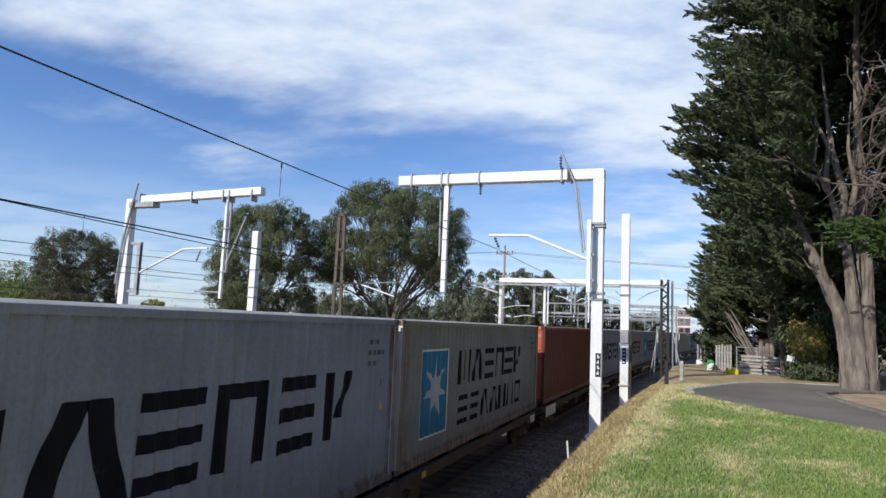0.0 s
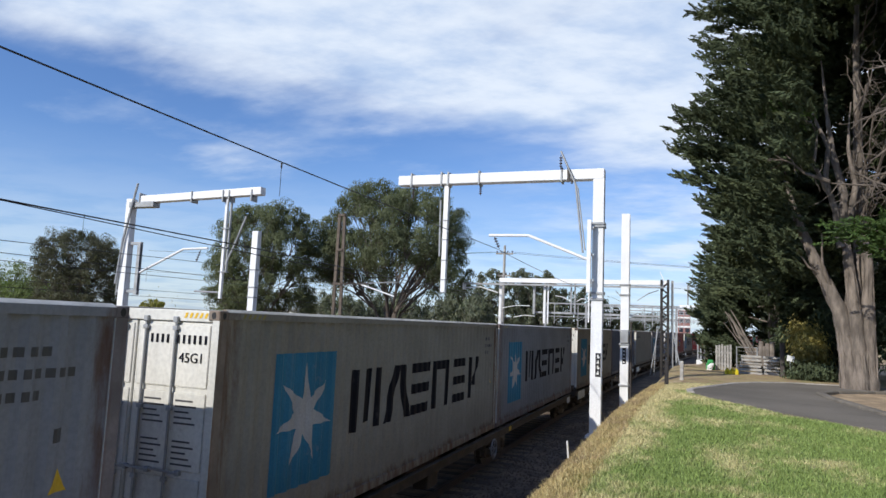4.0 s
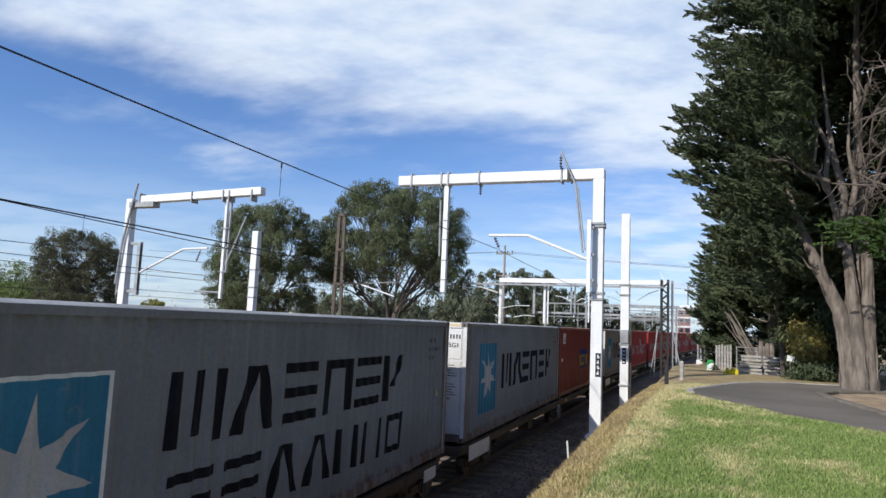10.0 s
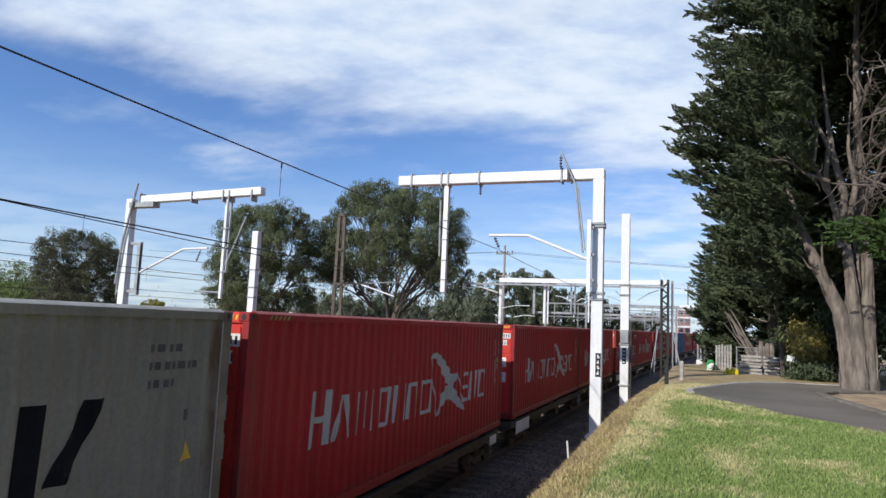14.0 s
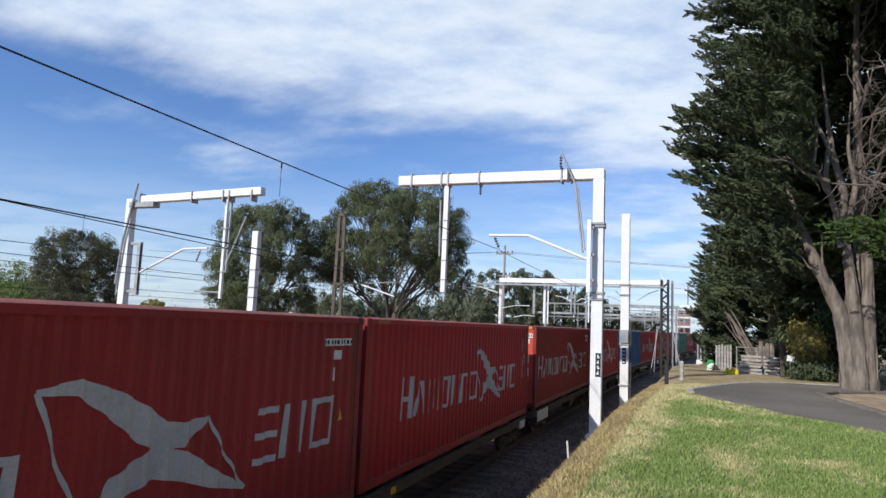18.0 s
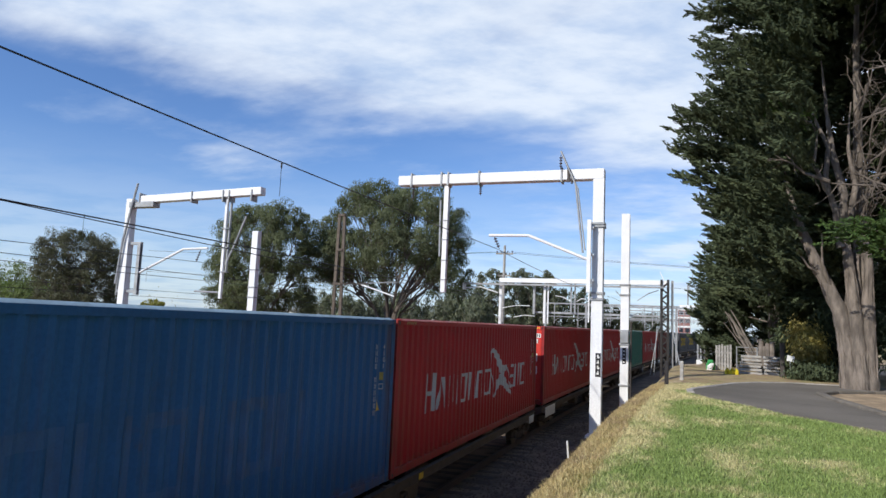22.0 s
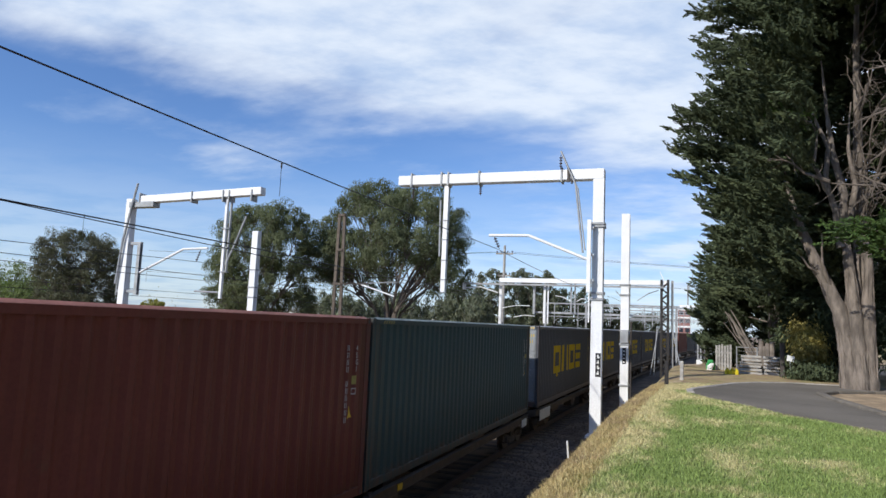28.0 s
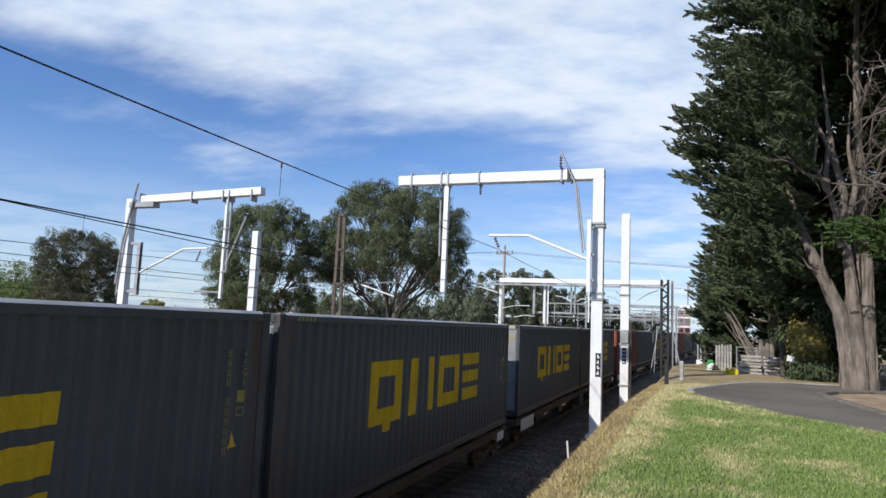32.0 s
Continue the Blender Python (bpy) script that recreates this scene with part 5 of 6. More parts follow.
def portal_row():
    """The long portal that spans all tracks farther on."""
    y = 52.0
    m = thing("overhead_line_portal", "long white steel portal beam across the tracks", "railway portal", "overhead line portals")
    part("beam", Geo().box(-14.1, -1.2, y - 0.2, y + 0.2, 7.36, 7.72, 0.02), WHITE_STEEL, m)
    part("lower_beam", Geo().box(-17.0, -1.5, y - 0.5, y - 0.3, 7.12, 7.26, 0.01), GREY_STEEL, m)
    part("end_bracket", Geo().box(-17.1, -16.85, y - 0.5, y - 0.3, 6.7, 7.26, 0.01), WHITE_STEEL, m)
    part("side_arm", Geo().tube([(-16.8, y - 0.4, 6.85), (-15.6, y - 0.4, 6.95), (-14.1, y - 0.4, 6.5)], 0.05, 6), WHITE_STEEL, m)
    for x, z0, w, mat in ((-14.0, 4.0, 0.2, WHITE_STEEL), (-11.25, 4.9, 0.18, GREY_STEEL), (-10.42, 4.2, 0.17, WHITE_STEEL), (-10.15, 4.2, 0.10, WHITE_STEEL), (-8.35, 5.0, 0.11, GREY_STEEL), (-8.05, 5.0, 0.11, GREY_STEEL), (-4.0, 5.2, 0.16, GREY_STEEL), (-7.0, 4.4, 0.10, WHITE_STEEL)):
        part("drop_post", h_post(Geo(), x, y, z0, 7.4, w, w, 0.03), mat, m)
    part("tie_bar", Geo().box(-11.3, -1.4, y + 0.25, y + 0.45, 5.0, 5.15), GREY_STEEL, m)
    for x0, z0, x1, z1 in ((-13.9, 5.3, -11.6, 5.55), (-12.9, 4.6, -11.2, 4.75), (-9.6, 6.4, -8.4, 6.0), (-7.9, 6.0, -7.2, 6.2), (-5.0, 6.9, -3.9, 5.4), (-3.4, 6.2, -1.9, 7.0)):
        part("registration_arm", Geo().tube([(x0, y, z0), ((x0 + x1) / 2, y, (z0 + z1) / 2 + 0.12), (x1, y, z1)], 0.030, 6), WHITE_STEEL if x0 < -7 else GREY_STEEL, m)
    mast = lattice("lattice_mast", -1.45, y, 0.0, 7.78, 0.46, TARRED_STEEL, "old dark lattice mast under the long portal", 0.40, 0.42, 0.085, 0.10)
    part("side_post", h_post(Geo(), -0.92, y + 0.2, 0.0, 7.75, 0.16, 0.2, 0.03), GREY_STEEL, mast)
    part("stay", Geo().tube([(-0.95, y, 4.4), (-0.3, y - 1.0, 1.2)], 0.05, 6), GREY_STEEL, mast)
    for dx in (0.0, 0.25):
        part("stay", Geo().tube([(-1.9 - dx * 0.4, y, 4.2), (-2.4 + dx, y - 1.0, 0.8)], 0.03, 6), GREY_STEEL, mast)
    part("horn", Geo().bar((-1.5, y, 7.7), (-1.8, y, 8.4), 0.05), WHITE_STEEL, mast)
    # portals farther along the curve
    for y, x0, x1, z, dx in ((74.0, -15.0, -0.6, 6.6, 2.6), (92.0, -13.0, 2.6, 7.05, 2.2), (112.0, -14.0, 4.0, 7.2, 3.1), (135.0, -14.0, 6.2, 7.4, 2.7)):
        p = thing("overhead_line_portal", "distant white steel portal across the tracks", "railway portal", "overhead line portals")
        part("beam", Geo().box(x0, x1, y - 0.09, y + 0.09, z - 0.06, z + 0.09, 0.02), GREY_STEEL, p)
        if y in (92.0, 135.0):
            part("end_beam", Geo().box(x1 - 3.4, x1, y - 0.16, y + 0.16, z + 0.14, z + 0.5, 0.02), WHITE_STEEL, p)
        part("post", h_post(Geo(), x1 - 0.3, y, 0.0, z, 0.20, 0.20, 0.04), GREY_STEEL, p)
        part("post", h_post(Geo(), x0 + 0.3, y, 0.0, z, 0.24, 0.24, 0.05), GREY_STEEL, p)
        part("tie_bar", Geo().box(x0, x1, y + 0.22, y + 0.30, z - 1.45, z - 1.37), GREY_STEEL, p)
        x = x0 + 1.3
        i = 0
        while x < x1 - 1:
            part("drop_post", h_post(Geo(), x, y, z - 2.2 - 0.5 * (i % 2), z, 0.08, 0.09, 0.015), GREY_STEEL, p)
            part("registration_arm", Geo().tube([(x, y, z - 1.9), (x + 0.8, y, z - 1.45), (x + 1.5, y, z - 1.4)], 0.026, 6), GREY_STEEL, p)
            x += dx
            i += 1
    for x, y, h in ((1.35, 84.0, 3.4), (2.9, 90.0, 2.2), (4.1, 100.0, 2.4), (5.0, 108.0, 2.6), (1.7, 86.0, 3.0)):
        q = thing("trackside_post", "pale steel post at the far bend", "post", "trackside posts")
        part("post", h_post(Geo(), x, y, 0.0, h, 0.17, 0.17, 0.03), GREY_STEEL, q)
        part("base_plate", Geo().box(x - 0.17, x + 0.17, y - 0.17, y + 0.17, 0.2, 0.9, 0.02), WHITE_STEEL, q)


portal_row()


def power_pole(x, y, h):
    p = thing("power_pole", "grey timber power pole with two crossarms", "power pole")
    part("pole", Geo().tube([(x, y, 0), (x, y, h)], [0.19, 0.13], 8), OLD_TIMBER, p)
    for z, w in ((h - 0.9, 0.95), (h - 3.3, 0.7)):
        part("crossarm", Geo().box(x - w, x + w, y - 0.08, y + 0.08, z - 0.08, z + 0.08), OLD_TIMBER, p)
        for k in (-0.9, -0.35, 0.35, 0.9):
            part("insulator", Geo().tube([(x + k * w, y, z + 0.08), (x + k * w, y, z + 0.32)], 0.06, 6), PORCELAIN, p)


power_pole(-18.55, 70.0, 12.6)
for dx, z in ((-0.8, 11.9), (0.8, 11.9), (0.2, 9.4)):
    wire([(-18.55 + dx, 70, z), (30 + dx, 95, z - 0.2)], 0.016, 0.5, "power_line", "dark power line on poles")
    wire([(-60, 62, z - 0.9), (-18.55 + dx, 70, z)], 0.016, 0.5, "power_line", "dark power line on poles")

# ---------------------------------------------------------------- trees
RNG = np.random.default_rng(7)


def leaf_mesh(name, centres, faces_to, mat, length, width, along=(0.0, 0.0, -1.0), ruffle=0.45, bend_in=0.18):
    """Leaves or sprays, one small bent blade each: at centres, turned towards faces_to, their length along a hint."""
    c = np.asarray(centres, float)
    n = len(c)
    nn = np.asarray(faces_to, float)
    nn = nn / (np.linalg.norm(nn, axis=1)[:, None] + 1e-9) + RNG.normal(0, ruffle, (n, 3))
    nn /= np.linalg.norm(nn, axis=1)[:, None] + 1e-9
    o = np.asarray(along, float) + RNG.normal(0, 0.35, (n, 3))
    o = o - nn * np.sum(o * nn, axis=1)[:, None]
    o /= np.linalg.norm(o, axis=1)[:, None] + 1e-9
    s = np.cross(nn, o)
    ln = length * RNG.uniform(0.6, 1.35, (n, 1))
    wd = width * RNG.uniform(0.6, 1.3, (n, 1))
    a = c - o * ln * 0.5
    b = c + s * wd * 0.5 - nn * wd * bend_in
    d = c + o * ln * 0.5 - nn * ln * 0.06
    e = c - s * wd * 0.5 - nn * wd * bend_in
    v = np.stack([a, b, d, e], 1).reshape(-1, 3)
    me = bpy.data.meshes.new(name)
    me.vertices.add(4 * n)
    me.vertices.foreach_set("co", v.ravel())
    me.loops.add(4 * n)
    me.loops.foreach_set("vertex_index", np.arange(4 * n))
    me.polygons.add(n)
    me.polygons.foreach_set("loop_start", np.arange(0, 4 * n, 4))
    me.materials.append(mat)
    me.update(calc_edges=True)
    me.validate()
    return me


def bent(a, b, k, wob, rnd):
    """Points from a to b with random bends."""
    a, b = Vector(a), Vector(b)
    d = (b - a).length
    return [a.lerp(b, i / k) + Vector((rnd.uniform(-1, 1), rnd.uniform(-1, 1), rnd.uniform(-1, 1))) * (wob * d if 0 < i < k else 0) for i in range(k + 1)]


def tuft(centre, r, count, squash=0.95, under=0.55):
    """Places and facings of leaves on a lumpy dome; few hang under it."""
    u = RNG.normal(0, 1, (int(count * 1.6) + 4, 3))
    u /= np.linalg.norm(u, axis=1)[:, None]
    u = u[(u[:, 2] > -0.3) | (RNG.random(len(u)) < under)][:count]
    rr = r * RNG.uniform(0.62, 1.06, (len(u), 1))
    return np.asarray(centre) + u * rr * (1, 1, squash), u


def gum_tree(x, y, z0, h, crown, label, seed, leaves=26000, mat=None, trunk_r=0.32, low=0.32, bark=None, size=0.30, pads=34, pad=0.22, inner=0.18, fork_at=0.8, floor=-0.55, split=9):
    """A spreading tree: forked limbs that stay in sight, and leaf pads made of small tufts on the outside of the crown. crown: half-widths in x, y."""
    rnd = random.Random(seed)
    t = thing("tree", label, "tree", "trees beyond the railway")
    bark = bark or GUM_BARK
    base = Vector((x, y, z0))
    fork = Vector((x + rnd.uniform(-0.4, 0.4), y, z0 + h * low * fork_at))
    part("trunk", Geo().tube([base, base.lerp(fork, 0.5) + Vector((0.12, 0, 0)), fork], [trunk_r * 1.25, trunk_r, trunk_r * 0.85], 10), bark, t, smooth=True)
    tall = h * (1 - low) / 2
    heart = Vector((x, y, z0 + h - tall))
    wide = (crown[0] + crown[1]) / 2
    spots = []
    for _ in range(pads * 60):
        if len(spots) >= pads:
            break
        up = rnd.uniform(floor, 1.0)
        az = rnd.uniform(0, 2 * math.pi)
        flat = max(0.0, 1 - abs(up) ** 3.2) ** 0.42
        r = wide * pad * rnd.uniform(0.75, 1.3)
        k = (rnd.uniform(0.35, 0.62) if rnd.random() < inner else rnd.uniform(0.90, 1.0)) - 0.55 * pad
        c = heart + Vector((math.cos(az) * crown[0] * flat * k, math.sin(az) * crown[1] * flat * k, tall * up * (k + 0.3 * pad)))
        if all((c - q).length > 0.40 * (r + s) for q, s in spots):
            spots.append((c, r))
    # main limbs share the pads out between them
    heads = [spots[i][0] for i in rnd.sample(range(len(spots)), min(split, len(spots)))]
    shares = [[] for _ in heads]
    for c, r in spots:
        shares[min(range(len(heads)), key=lambda i: (heads[i] - c).length)].append((c, r))
    cs, ns = [], []
    total = sum(r * r for c, r in spots)
    for head, share in zip(heads, shares):
        if not share:
            continue
        mid = sum((c for c, r in share), Vector()) / len(share)
        end = fork.lerp(mid, 0.72) - Vector((0, 0, 0.06 * tall))
        wood = Geo()
        p = [fork + Vector((0, 0, 0))]
        for j in range(1, 5):
            f, g = (j / 4) ** 1.5, (j / 4) ** 0.85
            p.append(fork + Vector(((end.x - fork.x) * f, (end.y - fork.y) * f, (end.z - fork.z) * g)) + Vector((rnd.gauss(0, 0.05), rnd.gauss(0, 0.05), 0)) * tall * 0.4)
        wood.tube(p, [trunk_r * k for k in (0.46, 0.36, 0.29, 0.22, 0.15)], 7, False)
        for c, r in share:
            q = p[rnd.randint(2, 4)]
            b = bent(q, c - Vector((0, 0, r * 0.3)), 4, 0.06, rnd)
            wood.tube(b, [trunk_r * k for k in (0.17, 0.13, 0.10, 0.07, 0.04)], 5, False)
            count = leaves * r * r / total
            subs = 9 if leaves > 20000 else 6
            for i in range(subs):
                a = Vector((rnd.gauss(0, 1), rnd.gauss(0, 1), rnd.gauss(0.1, 0.9)))
                a.normalize()
                e = c + Vector((a.x, a.y, a.z * 0.85)) * r * rnd.uniform(0.55, 1.0)
                wood.tube([b[3], b[4].lerp(e, 0.5), e], [trunk_r * 0.05, trunk_r * 0.035, trunk_r * 0.015], 4, False)
                pts, u = tuft(e, r * rnd.uniform(0.30, 0.58), int(count / subs))
                cs.append(pts)
                ns.append(u + np.array(a) * 0.35)
        part("limb", wood, bark, t, smooth=True)
    part("crown", leaf_mesh("crown", np.concatenate(cs), np.concatenate(ns), mat or GUM_LEAF, size, size * 0.34, ruffle=0.36), GUM_LEAF, t)
    return t


gum_tree(-32.2, 46.0, -0.3, 13.7, (4.5, 4.2), "green gum tree with a rounded crown beyond the railway", 3, 100000, trunk_r=0.24, low=0.16, size=0.19, pads=84, pad=0.24, inner=0.14, floor=-0.85)
gum_tree(-23.7, 52.0, -0.3, 15.6, (6.9, 6.0), "broad dark gum tree with bare lower limbs", 11, 130000, trunk_r=0.42, low=0.24, size=0.20, pads=80, pad=0.20, inner=0.08, fork_at=0.62, floor=-0.42, split=12)
gum_tree(-37.2, 49.0, -0.3, 7.6, (2.2, 2.2), "small green gum tree beyond the railway", 21, 26000, trunk_r=0.14, low=0.1, size=0.18, pads=34, pad=0.34)
gum_tree(-68.7, 60.0, -0.3, 13.6, (5.0, 4.8), "grey-green bushy gum tree at the yard's edge", 5, 90000, GREY_LEAF, trunk_r=0.24, low=0.04, size=0.23, pads=120, pad=0.24, inner=0.3, floor=-1.0)
for i, (x, y, h, w, m) in enumerate(((-93, 70, 10.0, 5.0, SCRUB_LEAF), (-84.7, 66, 7.4, 4.2, SCRUB_LEAF), (-86, 72, 8.0, 4.5, SCRUB_LEAF), (-101, 68, 9.5, 5.0, SCRUB_LEAF), (-78, 66, 5.2, 3.0, WATTLE_LEAF), (-55, 58, 5.2, 2.0, WATTLE_LEAF))):
    gum_tree(x, y, -0.3, h, (w, w), "light green bushy tree at the yard's edge", 30 + i, 12000, m, low=0.03, size=0.36, pads=70, pad=0.3, inner=0.3, floor=-1.0)
for i, (x, y, h, w, m) in enumerate(((-38.5, 120, 12.0, 6.0, FAR_LEAF), (-33.5, 118, 14.5, 3.6, HAZY_LEAF), (-29.5, 122, 15.0, 3.8, HAZY_LEAF), (-25.5, 116, 13.0, 5.0, FAR_LEAF), (-22.2, 112, 13.8, 3.0, HAZY_LEAF), (-17.5, 114, 11.5, 5.5, FAR_LEAF), (-13.6, 118, 9.0, 4.0, FAR_LEAF), (-44, 125, 11.0, 6.0, FAR_LEAF), (-51, 118, 9.0, 6.0, FAR_LEAF), (-60, 130, 9.5, 7.0, FAR_LEAF), (-9.0, 150, 8.5, 5.0, FAR_LEAF), (-72, 130, 8.5, 7.0, FAR_LEAF), (-44, 78, 7.5, 4.5, HAZY_LEAF), (-37, 82, 7.0, 4.5, HAZY_LEAF), (-28, 86, 7.2, 5.0, HAZY_LEAF))):
    gum_tree(x, y, -0.3, h, (w, w), "distant dark green tree behind the railway masts", 50 + i, 7000, m, low=0.04, size=0.60, pads=50, pad=0.28, inner=0.3, floor=-1.0)
# added trees, hidden from the camera, that keep sky light off the far train
for i, (y, h) in enumerate(((54, 15), (64, 16), (75, 15), (87, 16), (100, 15), (114, 16), (130, 15))):
    gum_tree(9.2 + bend(y), y, 0.3, h, (4.6, 5.6), "dark green tree added beside the far bend to block sky", 80 + i, 6500, FAR_LEAF, low=0.04, size=0.64, pads=50, pad=0.28, inner=0.3, floor=-1.0)


def gnarled(pts, radii, rnd, wob, k=6):
    """More points along a stem, with knots and hollows."""
    out, rad = [], []
    for (a, ra), (b, rb) in zip(zip(pts, radii), zip(pts[1:], radii[1:])):
        for i in range(k):
            t = i / k
            out.append(a.lerp(b, t) + Vector((rnd.uniform(-wob, wob), rnd.uniform(-wob, wob), 0)))
            rad.append((ra + (rb - ra) * t) * rnd.uniform(0.9, 1.1))
    return out + [pts[-1]], rad + [radii[-1]]


def fingers(roots, ways, lengths, radius, per):
    """Leaf places, facings and directions on pointed sprays: a cone of scale leaves on each."""
    m = len(roots)
    t01 = RNG.uniform(0.0, 1.0, (m, per, 1)) ** 0.9
    side = np.cross(ways, RNG.normal(0, 1, (m, 3)))
    side /= np.linalg.norm(side, axis=1)[:, None] + 1e-9
    other = np.cross(ways, side)
    a = RNG.uniform(0, 2 * math.pi, (m, per, 1))
    out = side[:, None, :] * np.cos(a) + other[:, None, :] * np.sin(a)
    r = radius * np.sqrt(np.clip(1.02 - t01, 0, 1)) * (0.35 + 0.65 * np.clip(t01 * 4, 0, 1)) * RNG.uniform(0.5, 1.1, (m, per, 1))
    c = roots[:, None, :] + ways[:, None, :] * lengths[:, None, None] * t01 + out * r
    al = ways[:, None, :] + out * 0.45
    return c.reshape(-1, 3), (out + ways[:, None, :] * 0.25).reshape(-1, 3), np.broadcast_to(al, out.shape).reshape(-1, 3)


def cypress(x, y, z0, h, reach, label, seed, bare=None, low=3.0, lean=(0, 0), stems=(), trunk_r=0.6, boughs=300, per=40, top=0.25, leaf=0.15, outline=None, sprays=16, spray_r=0.13):
    """An old cypress: fluted trunk, level boughs that end in fans of pointed sprays, dead twigs inside."""
    rnd = random.Random(seed)
    t = thing("cypress_tree", label, "cypress tree", "old cypress trees")
    wood = Geo()
    base = Vector((x, y, z0))
    head = base + Vector((lean[0], lean[1], h))
    spine = [base.lerp(head, k / 10) + Vector((rnd.uniform(-0.1, 0.1), rnd.uniform(-0.1, 0.1), 0)) * (1 if 0 < k < 10 else 0) for k in range(11)]
    wood.tube(spine, [trunk_r * (1.0 - 0.95 * (k / 10) ** 0.55) for k in range(11)], 14, False)
    for k in range(11):
        # flutes and buttress roots round the foot
        a = 2 * math.pi * k / 11 + rnd.uniform(-0.2, 0.2)
        d = Vector((math.cos(a), math.sin(a), 0))
        q, rad = gnarled([base + d * trunk_r * 1.36 + Vector((0, 0, -0.1)), base + d * trunk_r * 0.92 + Vector((0, 0, 0.7)), base + d * trunk_r * 0.84 + Vector((0, 0, 2.2)), base + d * trunk_r * 0.66 + Vector((0, 0, 4.6))], [trunk_r * 0.34, trunk_r * 0.30, trunk_r * 0.28, trunk_r * 0.14], rnd, 0.02)
        wood.tube(q, rad, 8, False)
    for pts, r0 in stems:
        p = [Vector(q) for q in pts]
        q, rad = gnarled(p, [r0 * (1 - 0.86 * i / (len(p) - 1)) for i in range(len(p))], rnd, 0.015)
        wood.tube(q, rad, 14, False)
        if r0 < 0.25:
            continue
        for k in range(12):
            # long shallow ridges in the bark
            a = 2 * math.pi * k / 12 + rnd.uniform(-0.2, 0.2)
            d = Vector((math.cos(a), math.sin(a), 0))
            m = len(p) - 1
            thick = rnd.choice((0.02, 0.03, 0.05))
            line = [p[i] + Matrix.Rotation(rnd.uniform(-0.25, 0.25), 3, "Z") @ d * (r0 * (1 - 0.86 * i / m) - thick * 0.45) for i in range(m)]
            q, rad = gnarled(line, [thick * rnd.uniform(0.7, 1.3) * (1 - 0.7 * i / m) for i in range(m)], rnd, 0.012, 8)
            wood.tube(q, rad, 6, False)
    roots, ways, lengths = [], [], []
    for b in range(boughs):
        k = rnd.random() ** 0.85
        z = low + (h - low) * k
        az = rnd.uniform(0, 2 * math.pi)
        d = Vector((math.cos(az), math.sin(az), 0))
        full = reach * (1 - (1 - top) * max(0.0, k - 0.55) / 0.45) * (0.80 + 0.2 * min(1, k / 0.15)) * rnd.uniform(0.72, 1.08)
        if outline:
            full = float(np.interp(z0 + z + 0.85, *outline)) * (rnd.uniform(0.90, 1.01) if rnd.random() < 0.75 else rnd.uniform(0.4, 0.86))
        root = base.lerp(head, z / h)
        rise = rnd.uniform(0.02, 0.26)
        tip = root + d * full + Vector((0, 0, full * rise))
        if bare and bare(tip, d, z):
            if rnd.random() < 0.17:
                e = root + d * full * rnd.uniform(0.12, 0.42) + Vector((0, 0, rnd.uniform(0.6, 3.4)))
                p = bent(root, e, 4, 0.09, rnd)
                dead = Geo()
                r0 = rnd.choice((0.03, 0.045, 0.07))
                dead.tube(p, [r0, r0 * 0.8, r0 * 0.6, r0 * 0.4, 0.008], 6, False)
                for _ in range(12):
                    q = p[rnd.randint(1, 4)]
                    u = q + (d * 0.4 + Vector((rnd.uniform(-0.7, 0.7), rnd.uniform(-0.6, 0.6), rnd.uniform(-0.9, 0.9)))) * rnd.uniform(0.3, 0.9)
                    dead.tube(bent(q, u, 3, 0.10, rnd), [0.011, 0.008, 0.006, 0.003], 4, False)
                part("dead_branch", dead, DEAD_WOOD, t)
            continue
        if d.y > 0.35 and rnd.random() < 0.5:
            continue
        across = Vector((-d.y, d.x, 0))
        if rnd.random() < 0.12 and not bare:
            wood.tube(bent(root, root.lerp(tip, 0.85), 3, 0.04, rnd), [0.05, 0.035, 0.02, 0.01], 5, False)
        fan = rnd.uniform(0.7, 1.25)
        for j in range(sprays):
            f = 1.0 - (j / sprays) ** 1.1 * 0.48
            s = rnd.uniform(-1, 1)
            c = root.lerp(tip, f) + across * s * (0.06 + 1.7 * (1 - f)) * fan + Vector((0, 0, rnd.gauss(0, 0.13)))
            if bare and c.y < y - 0.1 and c.x > x - 1.7 and c.z < z0 + 11.5:
                continue
            w = d * rnd.uniform(0.5, 0.9) + across * (0.55 * s + rnd.gauss(0, 0.2)) + Vector((0, 0, rnd.uniform(0.0, 0.62)))
            w.normalize()
            ln = rnd.uniform(0.45, 0.85)
            roots.append(tuple(c - w * ln * 0.6))
            ways.append(tuple(w))
            lengths.append(ln)
    part("trunk", wood, CYPRESS_BARK, t, smooth=True)
    cs, ns, al = fingers(np.array(roots), np.array(ways), np.array(lengths), spray_r, per)
    part("crown", leaf_mesh("crown", cs, ns, CYPRESS_LEAF, leaf, leaf * 0.30, al, 0.22), CYPRESS_LEAF, t)
    return t


# the great cypress beside the lane, bare inside on the side towards the line
def bare_near(tip, d, z):
    return d.y < -0.25 and d.x > -0.50 and 2.0 < z < 12.0


